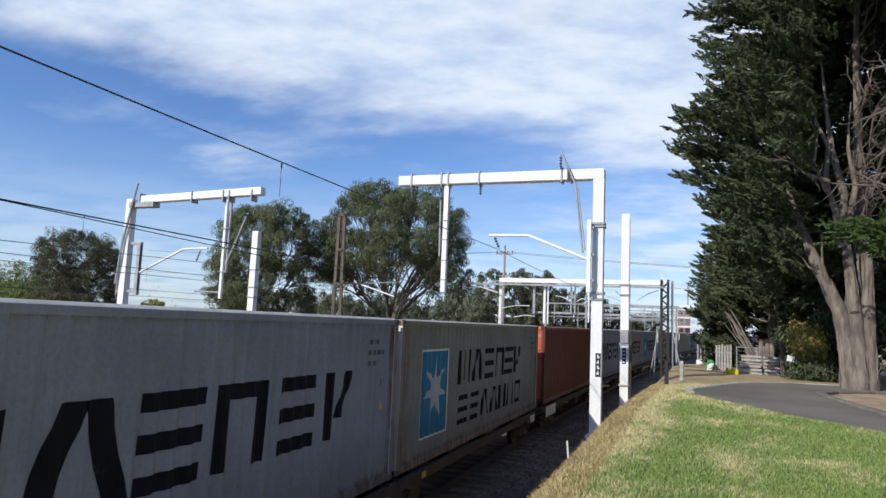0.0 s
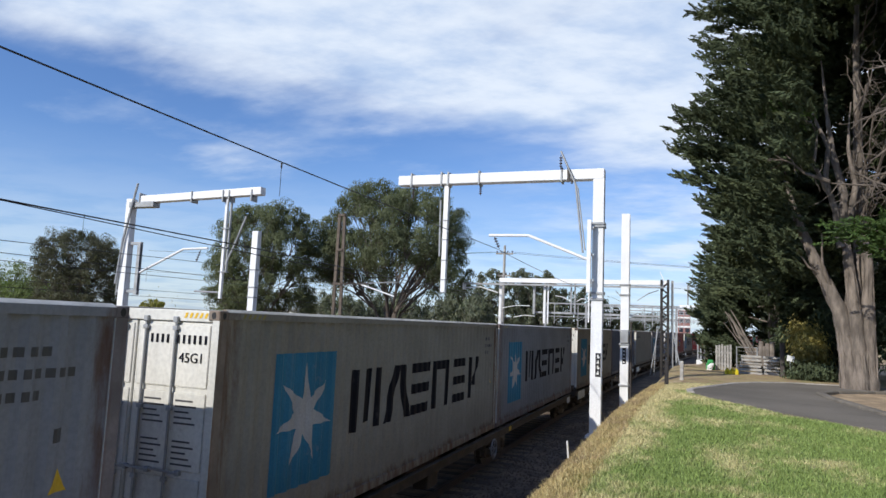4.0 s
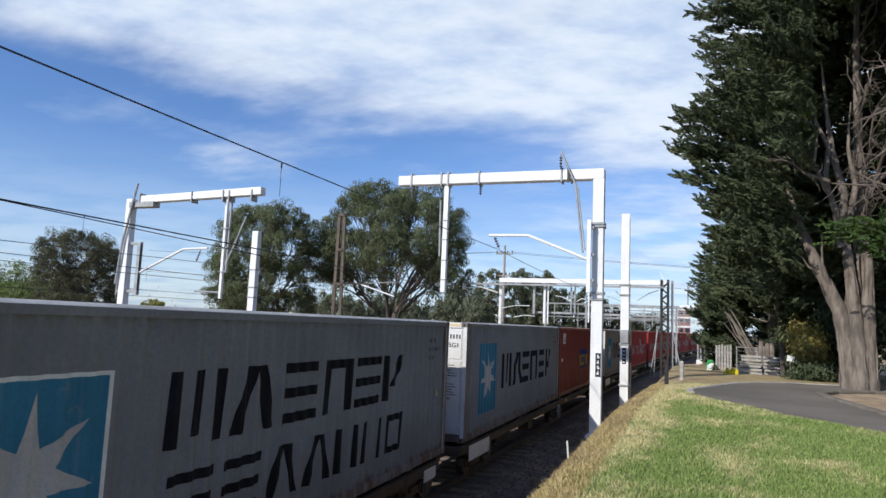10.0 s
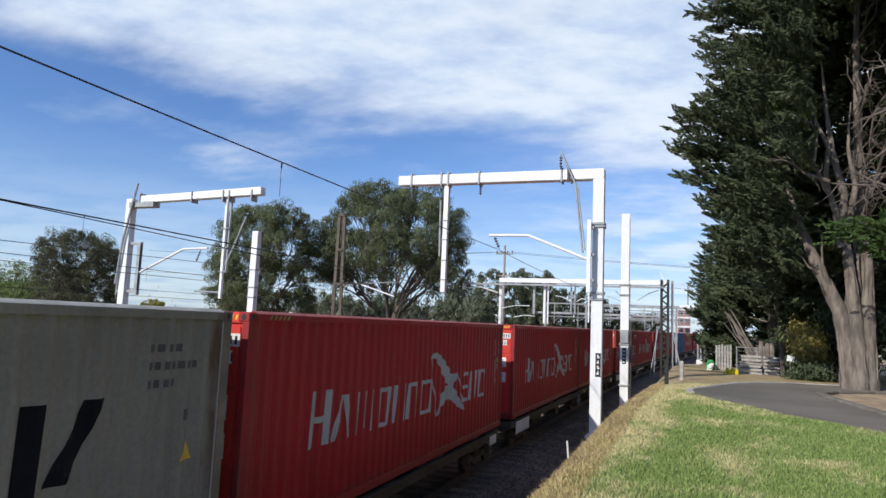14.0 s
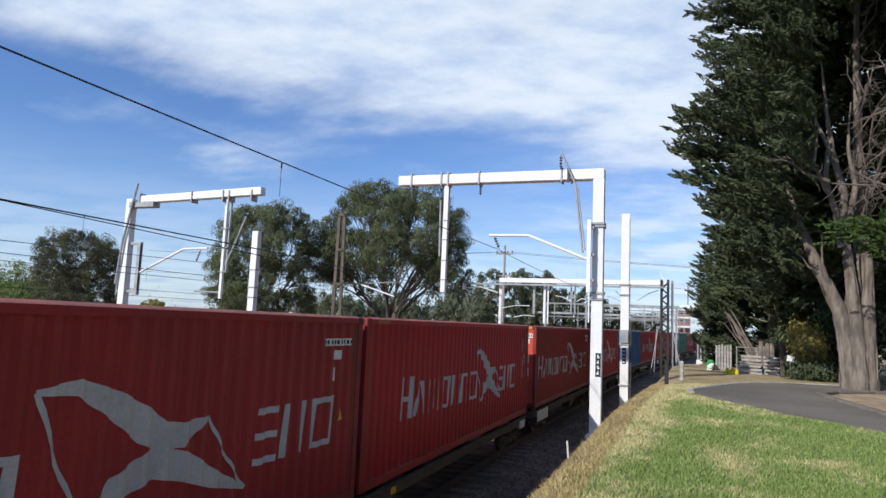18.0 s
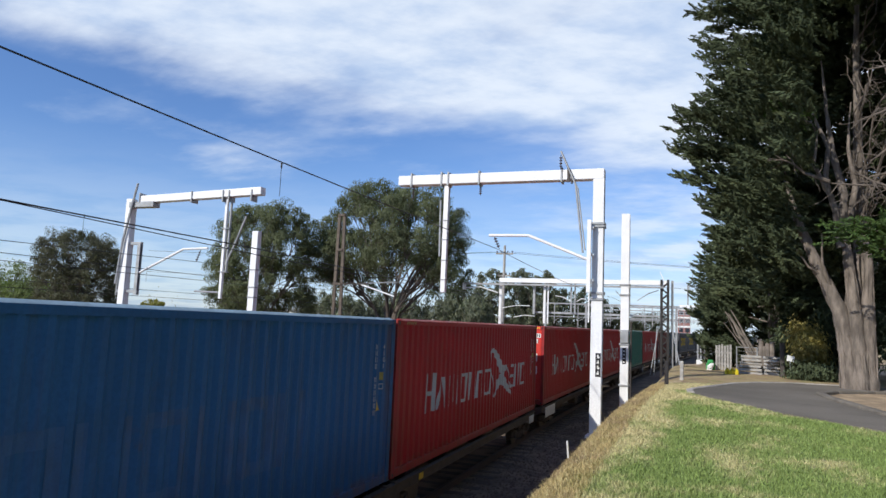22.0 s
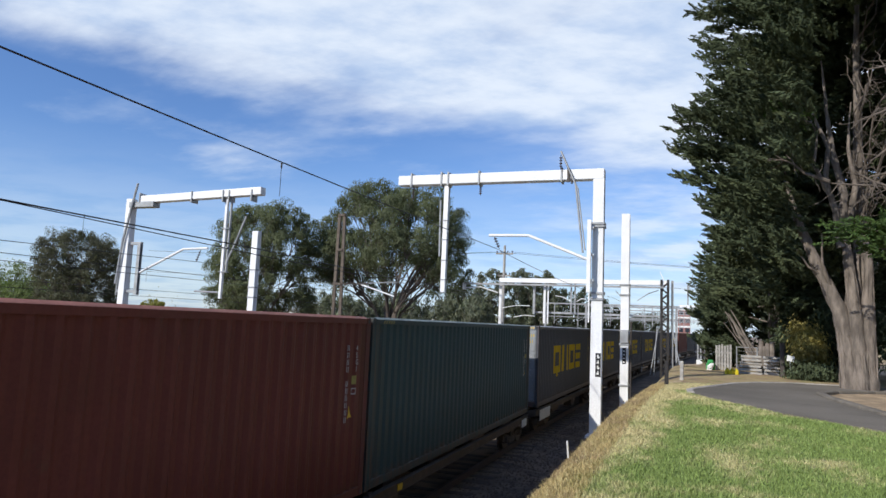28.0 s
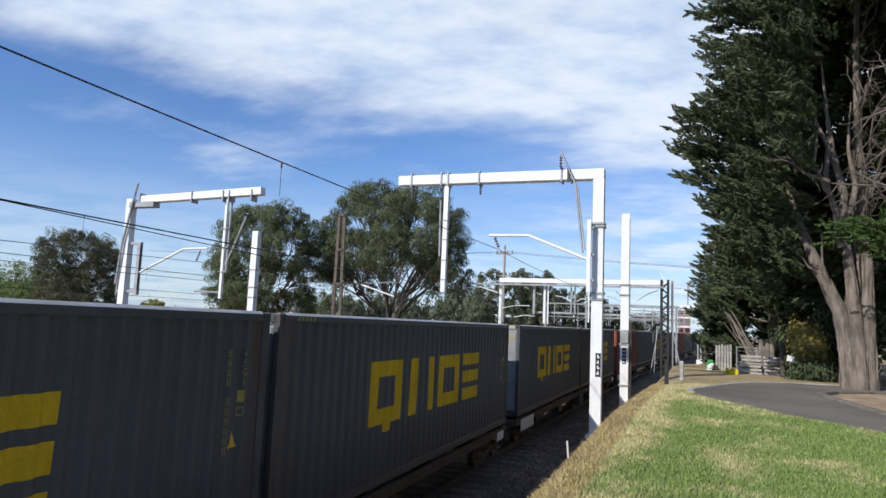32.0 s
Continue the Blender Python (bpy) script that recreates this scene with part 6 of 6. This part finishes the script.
cypress(5.45, 25.9, 2.2, 19.0, 5.7, "huge old cypress with a fluted grey trunk beside the lane", 2, bare_near, 3.2, (0.3, 0.2),
        [([(5.12, 25.45, 2.1), (5.06, 25.45, 3.4), (4.85, 25.45, 4.8), (4.28, 25.5, 6.2), (3.72, 25.6, 7.7), (3.45, 25.8, 8.8), (3.25, 26.0, 10.0)], 0.34),
         ([(5.35, 25.3, 2.1), (5.30, 25.35, 4.0), (5.16, 25.4, 6.0), (5.02, 25.5, 7.6), (5.05, 25.6, 8.8)], 0.30),
         ([(4.9, 25.4, 7.0), (4.75, 25.3, 8.2), (4.45, 25.2, 9.2), (4.55, 25.2, 10.4), (4.2, 25.3, 11.4), (3.75, 25.4, 12.6), (3.5, 25.5, 13.3)], 0.13),
         ([(4.95, 25.4, 7.5), (5.0, 25.3, 8.8), (4.7, 25.3, 10.2), (4.55, 25.4, 11.8), (4.45, 25.5, 13.6)], 0.17),
         ([(5.1, 25.4, 7.6), (5.35, 25.3, 9.0), (5.15, 25.3, 10.4), (5.3, 25.4, 12.0)], 0.13),
         ([(4.5, 25.3, 8.9), (4.1, 25.1, 9.8), (4.2, 25.0, 10.8), (3.9, 25.0, 11.6)], 0.08),
         ([(5.62, 25.4, 2.1), (5.62, 25.4, 4.5), (5.72, 25.5, 6.5), (5.62, 25.7, 8.2)], 0.30),
         ([(4.6, 25.45, 5.5), (4.3, 25.1, 6.4), (4.25, 24.9, 7.4)], 0.09),
         ([(4.4, 25.5, 6.0), (3.9, 25.2, 6.3), (3.5, 25.0, 6.9)], 0.07)], 0.38, 1000, 46, leaf=0.19, sprays=17, outline=((2, 5.5, 7.6, 8.8, 10.2, 11.4, 12.1, 12.9, 13.9, 15.4, 17, 19, 21.5), (4.0, 4.6, 5.2, 5.3, 6.1, 6.5, 6.0, 4.9, 4.8, 5.7, 5.4, 4.2, 1.0)))
cypress(4.2, 37.0, 2.2, 11.0, 3.6, "leaning dark cypress behind the log pile", 8, None, 0.9, (-0.9, 0.3), [([(3.45, 33.9, 2.1), (2.95, 33.9, 3.1), (2.45, 33.9, 4.0), (2.0, 34.0, 4.75)], 0.15), ([(3.35, 34.0, 2.3), (2.75, 34.1, 3.2), (2.25, 34.1, 3.9), (1.9, 34.2, 4.6)], 0.08), ([(2.8, 33.9, 3.3), (2.2, 33.8, 3.9), (1.8, 33.8, 4.8)], 0.06)], 0.15, 400, 34, 0.6, 0.22, ((2, 3.4, 4.0, 4.6, 6, 7, 8.5, 10, 13), (1.6, 3.0, 3.8, 4.1, 4.0, 3.8, 3.2, 2.6, 1.0)))
def pale_stems():
    rnd = random.Random(3)
    for dx, dz, r in ((0.0, 0.0, 0.06), (0.17, -0.05, 0.035), (0.30, 0.1, 0.045), (-0.08, -0.5, 0.025), (0.5, -0.6, 0.03)):
        g = Geo().tube(bent((3.35 + dx * 0.3, 33.5, 2.25), (1.72 + dx * 0.8, 33.6, 4.98 + dz), 5, 0.025, rnd), [r * 1.2, r * 1.1, r, r * 0.9, r * 0.75, r * 0.5], 8, False)
        solid("leaning_stem", g, PALE_STEM, "bare pale leaning stem beside the log pile", "tree stem", "leaning stems")


pale_stems()
cypress(1.75, 38.5, 2.1, 4.4, 1.25, "low dark cypress behind the pickets", 21, None, 0.3, (0.2, 0), [], 0.1, 90, 26, 0.6, 0.2, spray_r=0.2)
cypress(6.3, 43.0, 2.0, 9.5, 3.6, "dense dark cypress behind the lane", 17, None, 0.3, (0, 0), [], 0.3, 130, 30, 0.5, 0.26, spray_r=0.17)
cypress(7.4, 38.0, 2.2, 22.0, 4.4, "tall dark cypress behind the lane", 9, None, 1.4, (0, 0), [], 0.5, 330, 22, 0.66, 0.34, spray_r=0.25)
cypress(6.6, 31.5, 2.2, 18.5, 3.3, "tall dark cypress behind the great trunk", 18, None, 5.0, (0, 0), [], 0.4, 400, 26, 0.66, 0.34, spray_r=0.27)
cypress(13.0, 36.0, 2.2, 17.0, 5.4, "tall dark cypress behind the lane", 10, None, 1.0, (0, 0), [], 0.5, 150, 12, leaf=0.42, spray_r=0.22)
# from here on trees out of view, added to shade the containers from the sky
cypress(12.0, 24.5, 2.2, 17.0, 4.6, "tall dark cypress added out of view to block sky", 12, None, 3.0, (0, 0), [], 0.5, 150, 12, leaf=0.42, spray_r=0.22)
cypress(13.5, 12.0, 2.2, 16.0, 4.8, "tall dark cypress added out of view to block sky", 13, None, 2.5, (0, 0), [], 0.5, 150, 12, leaf=0.42, spray_r=0.22)


# more unseen trees, beside and behind the camera, for the same shade
for tx, ty, seed in ((11.0, 3.0, 14), (10.5, -7.0, 15), (9.5, -18.0, 16)):
    cypress(tx, ty, 2.2, 16.0, 4.8, "tall dark cypress added out of view to block sky", seed, None, 1.6, (0, 0), [], 0.5, 150, 12, 0.4, 0.44, spray_r=0.24)


def spray(x, y, z, d, n, label):
    """A low green bough that hangs into view from the great cypress."""
    rnd = random.Random(n)
    t = thing("cypress_bough", label, "tree bough")
    root, tip = Vector((x, y, z)), Vector((x, y, z)) + Vector(d)
    part("branch", Geo().tube(bent(root, tip, 4, 0.03, rnd), [0.07, 0.05, 0.04, 0.03, 0.015], 6), CYPRESS_BARK, t)
    roots, ways, lengths = [], [], []
    dd = np.array(Vector(d).normalized())
    for i in range(n * 2):
        c = np.array(root.lerp(tip, 0.15 + 0.85 * rnd.random())) + RNG.normal(0, 0.30, 3) * (1, 1, 0.5)
        w = dd * 0.7 + RNG.normal(0, 0.35, 3) + (0, 0, 0.3)
        roots.append(c)
        ways.append(w / np.linalg.norm(w))
        lengths.append(rnd.uniform(0.3, 0.6))
    cs, ns, al = fingers(np.array(roots), np.array(ways), np.array(lengths), 0.09, 40)
    part("foliage", leaf_mesh("foliage", cs, ns, surface("bright_cypress_foliage", (0.075, 0.13, 0.035), 0.7, leafy=0.4, bump=0.0), 0.11, 0.045, al, 0.35), CYPRESS_LEAF, t)


spray(6.9, 22.5, 7.3, (-2.5, -0.4, -0.25), 80, "bright green cypress bough in the sun")
spray(6.8, 22.7, 6.5, (-1.6, -0.3, 0.1), 36, "bright green cypress bough in the sun")
spray(3.9, 24.3, 11.0, (-0.9, -0.4, 0.3), 16, "small yellow-green cypress bough in the sun")


def dead_boughs():
    rnd = random.Random(5)
    for x, z, dx, dz in ((6.8, 8.4, -2.8, 0.4), (6.6, 8.1, -2.0, 0.9), (6.7, 12.3, -1.7, -0.1), (6.7, 11.3, -1.9, -0.9), (6.6, 10.6, -1.3, -1.2), (6.4, 9.3, -1.6, -0.6), (4.2, 8.8, -1.5, 0.9)):
        t = thing("dead_bough", "long bare grey bough reaching over the lane", "dead bough", "dead boughs")
        a = Vector((x, 23.2, z))
        p = bent(a, a + Vector((dx, rnd.uniform(-0.6, 0.6), dz)), 5, 0.06, rnd)
        part("branch", Geo().tube(p, [0.06, 0.05, 0.04, 0.03, 0.02, 0.01], 6, False), DEAD_WOOD, t)
        for _ in range(9):
            q = p[rnd.randint(1, 4)]
            u = q + Vector((rnd.uniform(-1.0, 0.2), rnd.uniform(-0.5, 0.5), rnd.uniform(-0.9, 0.7)))
            part("twig", Geo().tube(bent(q, u, 3, 0.1, rnd), [0.02, 0.015, 0.01, 0.005], 4, False), DEAD_WOOD, t)


dead_boughs()


def shrub(name, x, y, z, r, h, mat, n, label, seed, size=0.16):
    rnd = random.Random(seed)
    t = thing(name, label, "shrub", "shrubs beside the lane")
    g = Geo()
    tips = []
    for i in range(16):
        a = rnd.uniform(0, 2 * math.pi)
        e = Vector((x + math.cos(a) * r * rnd.uniform(0.1, 0.8), y + math.sin(a) * r * rnd.uniform(0.1, 0.8), z + h * rnd.uniform(0.3, 0.85)))
        g.tube(bent((x, y, z), e, 3, 0.08, rnd), [0.05, 0.035, 0.02, 0.01], 5, False)
        tips.append(e)
    part("stem", g, GUM_BARK, t)
    cs, os_ = [], []
    for e in tips:
        k = n // len(tips)
        off = RNG.normal(0, 1, (k, 3)) * (0.26 * r, 0.26 * r, 0.13 * h)
        cs.append(off + np.array(e))
        os_.append(off)
    part("foliage", leaf_mesh("foliage", np.concatenate(cs), np.concatenate(os_) + (0, 0, 0.1), mat, size, size * 0.45), mat, t)


shrub("shrub", 4.62, 31.2, 2.25, 0.85, 2.35, SUN_LIFTED_LEAF, 9000, "yellow-green shrub in the sun beside the lane", 1)
# dark leaves put here in place of the shaded ground under the trees
shrub("shrub", 4.6, 29.3, 2.2, 0.75, 0.75, CYPRESS_LEAF, 5000, "low dark leaf clump standing in for shade by the gate", 2)
shrub("shrub", 6.8, 33.5, 2.25, 1.6, 3.2, CYPRESS_LEAF, 5000, "dark shrub behind the lane", 3)
shrub("shrub", 5.2, 34.5, 2.25, 1.5, 2.2, CYPRESS_LEAF, 5000, "dark shrub behind the lane", 4, 0.2)
shrub("shrub", 4.4, 33.2, 2.25, 0.9, 1.9, CYPRESS_LEAF, 7000, "dark shrub behind the gate post", 7, 0.2)
shrub("shrub", 8.6, 31.0, 2.25, 1.5, 2.6, CYPRESS_LEAF, 5000, "dark shrub behind the lane", 5)
shrub("weed", -22.2, 24.0, -0.2, 0.9, 5.0, WATTLE_LEAF, 300, "thin dry weeds beside the far mast", 6, 0.10)


# ---------------------------------------------------------------- lane end: fence, logs, litter
def lane_things():
    f = thing("picket_fence", "pale grey upright picket fence panel", "fence")
    for i in range(6):
        x = 1.34 + 0.118 * i
        part("picket", Geo().box(x - 0.045, x + 0.045, 33.28, 33.31, 2.2, 3.42 + 0.03 * (i % 3), 0.006), OLD_TIMBER, f)
    for z in (2.6, 3.1):
        part("fence_rail", Geo().box(1.28, 2.0, 33.32, 33.37, z - 0.04, z + 0.04, 0.005), OLD_TIMBER, f)
    w = thing("wire_fence", "thin steel pipe and wire mesh fence", "fence")
    part("top_pipe", Geo().tube([(2.2, 33.6, 3.38), (3.9, 33.4, 3.38)], 0.025, 6), GREY_STEEL, w)
    for x in (2.2, 3.05, 3.9):
        part("fence_post", Geo().tube([(x, 33.5, 2.2), (x, 33.5, 3.42)], 0.03, 6), GREY_STEEL, w)
    for i in range(6):
        part("wire", Geo().tube([(2.2, 33.5, 2.4 + 0.16 * i), (3.9, 33.4, 2.4 + 0.16 * i)], 0.006, 4), GREY_STEEL, w)
    rnd = random.Random(4)
    for row in range(6):
        for col in range(2):
            x0, x1 = (2.05 + 0.05 * row + rnd.uniform(-0.16, 0.16), 3.05 - rnd.uniform(0, 0.08)) if col == 0 else (3.08 + rnd.uniform(0, 0.05), 3.90 - rnd.uniform(0, 0.25))
            z = 2.30 + 0.055 + 0.135 * row
            y = 31.4 + rnd.uniform(-0.05, 0.05)
            g = Geo().bar((x0, y, z), (x1, y + rnd.uniform(-0.05, 0.05), z + rnd.uniform(-0.012, 0.012)), 0.30 - 0.05 * (row % 2), 0.10, 0.015)
            solid("timber_sleeper", g, OLD_TIMBER, "weathered grey timber sleeper stacked in a pile", "timber", "stacked timber sleepers")
    for i, (x, h) in enumerate(((3.05, 1.50), (3.17, 1.3), (3.30, 1.42), (3.48, 1.5))):
        g = Geo().tube([(x, 32.2, 2.2), (x + 0.03, 32.2, 2.2 + h * 0.6), (x + 0.05, 32.2, 2.2 + h)], [0.13, 0.12, 0.10], 8)
        solid("tree_stump", g, PALE_STEM, "tall bare splintered tree stump", "tree stump", "tree stumps")
    g = thing("gate_post", "dark timber gate post beside the lane", "post")
    part("post", Geo().box(3.62, 3.78, 30.4, 30.56, 2.2, 3.62, 0.02), DARK_STEEL, g)
    part("cap", Geo().box(3.60, 3.80, 30.38, 30.58, 3.62, 3.68, 0.02), DARK_STEEL, g)
    s = thing("small_sign", "small blank white sign on a thin post", "sign")
    part("post", Geo().tube([(3.86, 29.5, 2.2), (3.86, 29.5, 3.15)], 0.022, 6), GREY_STEEL, s)
    part("board", Geo().box(3.74, 4.00, 29.45, 29.47, 2.98, 3.20, 0.004, Matrix.Translation((3.87, 0, 3.09)) @ Matrix.Rotation(radians(10), 4, "Y") @ Matrix.Translation((-3.87, 0, -3.09))), PLATE_WHITE, s)
    b = thing("plastic_crate", "crumpled green plastic crate on the grass", "crate")
    part("body", Geo().box(0.88, 1.26, 32.7, 33.1, 2.28, 2.62, 0.05), GREEN_PLASTIC, b)
    part("lid", Geo().box(0.84, 1.10, 32.68, 33.0, 2.62, 2.80, 0.05, Matrix.Rotation(radians(2), 4, "Y")), GREEN_PLASTIC, b)
    part("bag", Geo().tube([(0.98, 32.6, 2.30), (1.02, 32.6, 2.42), (1.12, 32.62, 2.55), (1.2, 32.6, 2.60)], [0.10, 0.13, 0.10, 0.03], 8), PLATE_WHITE, b, "crumpled white plastic bag")
    bright = surface("bright_yellow_plastic", (0.78, 0.62, 0.03), 0.45, 0.0, 0.08, 4, 30, 0.02)
    for x in (1.62, 1.80, 1.96):
        q = Geo().tube([(x, 30.2, 2.28), (x, 30.2, 2.30), (x, 30.2, 2.46), (x, 30.2, 2.52), (x, 30.2, 2.56)], [0.08, 0.10, 0.10, 0.05, 0.04], 12)
        solid("plastic_drum", q, bright, "small yellow plastic drum on the grass", "drum", "yellow drums")
    # dark old post with its prop, grey post and white peg on the bank
    p = thing("old_post", "short dark timber post on the bank", "post")
    part("post", Geo().box(-0.61, -0.49, 21.95, 22.05, 1.9, 3.02, 0.02), TARRED_STEEL, p)
    p = thing("grey_post", "short grey timber post on the bank", "post")
    part("post", Geo().box(-0.18, -0.06, 24.65, 24.77, 2.1, 2.95, 0.02), OLD_TIMBER, p)
    p = thing("white_peg", "thin leaning white marker peg on the bank", "marker peg")
    part("peg", Geo().bar((-2.02, 12.9, 1.1), (-2.09, 12.9, 1.80), 0.05, 0.03, 0.004), PLATE_WHITE, p)


lane_things()


def far_buildings():
    b = thing("brick_building", "distant red brick building with pale bands", "building")
    part("wall", Geo().box(-2.6, 1.6, 250, 258, 0, 12.4), BRICK_WALL, b)
    part("roof", Geo().box(-2.8, 1.8, 249.8, 258.2, 12.4, 12.7, 0.05), GREY_STEEL, b)
    for z in (3.0, 6.2, 9.4, 12.2):
        part("band", Geo().box(-2.65, 1.65, 249.9, 250, z - 0.3, z + 0.3), CREAM_WALL, b)
        for i in range(2):
            part("window", Geo().box(-2.2 + 2.1 * i, -0.8 + 2.1 * i, 249.93, 250.0, z - 1.9, z - 0.5), DARK_GLASS, b)
    c = thing("tower_crane", "thin distant tower crane", "crane")
    part("mast", Geo().box(0.6, 1.2, 300, 300.6, 0, 24.5), GREY_STEEL, c)
    part("jib", Geo().bar((0.9, 300, 21.0), (3.2, 300, 30.0), 0.35), GREY_STEEL, c)
    s = thing("warehouse", "long pale warehouse behind the yard", "building")
    part("wall", Geo().box(-150, -55, 210, 225, 0, 6.2), CREAM_WALL, s)
    part("roof", Geo().box(-151, -54, 209, 226, 6.2, 6.8, 0.1), GREY_STEEL, s)


far_buildings()


# ---------------------------------------------------------------- grass blades
def build_grass():
    """Mown blades on the verge and the longer dry tufts along the crown of the bank."""
    def road_dist(x, y):
        inside = False
        pts = ROAD_EDGE
        for (ax, ay), (bx, by) in zip(pts, pts[1:] + pts[:1]):
            if (ay > y) != (by > y) and x < (bx - ax) * (y - ay) / (by - ay) + ax:
                inside = not inside
        return inside

    rnd = random.Random(9)
    for name, count, tall, mat, label in (("grass", 170000, 0.036, GRASS, "short mown green grass with dry straw"), ("bank_grass", 60000, 0.06, BANK, "long dry grass tufts on the bank")):
        v, f = [], []
        while len(f) < count:
            u = rnd.random()
            y = 4.5 + 18.5 * u ** 1.7
            if name == "grass":
                x = rnd.uniform(-1.5, min(5.0, 0.42 * y + 0.6))
                if road_dist(x, y) or x > max(3.5, 3.95 + (17.0 - y) * 0.24):
                    continue
            else:
                c = crest_x(y)
                x = c + rnd.uniform(-1.7, 0.30) if rnd.random() < 0.75 else c + rnd.uniform(-0.35, 0.35)
            z = ground_z(x, y)
            h = tall * rnd.uniform(0.4, 1.3) * (1 + 0.02 * y)
            a = rnd.uniform(0, 2 * math.pi)
            w = 0.004 + 0.0005 * y
            dx, dy = math.cos(a) * w, math.sin(a) * w
            lx, ly = rnd.gauss(0, 0.45) * h, rnd.gauss(0, 0.45) * h
            o = len(v)
            v += [(x - dx, y - dy, z - 0.01), (x + dx, y + dy, z - 0.01), (x + lx, y + ly, z + h)]
            f.append((o, o + 1, o + 2))
        me = bpy.data.meshes.new(name)
        me.from_pydata(v, [], f)
        me.materials.append(mat)
        tagged(new(name, me), label, "grass", kind="stuff")


build_grass()


# ---------------------------------------------------------------- the train runs
def motions():
    times = [i * 1.0 for i in range(33)]
    for n, ob in BOXES:
        walk(ob, [(t, train_pose(box_start(n) - run(t), BOX_L, BED)) for t in times])
    for k, ob in WAGONS:
        walk(ob, [(t, train_pose(box_start(2 * k) - run(t), WAGON_L, 0.0)) for t in times])


motions()
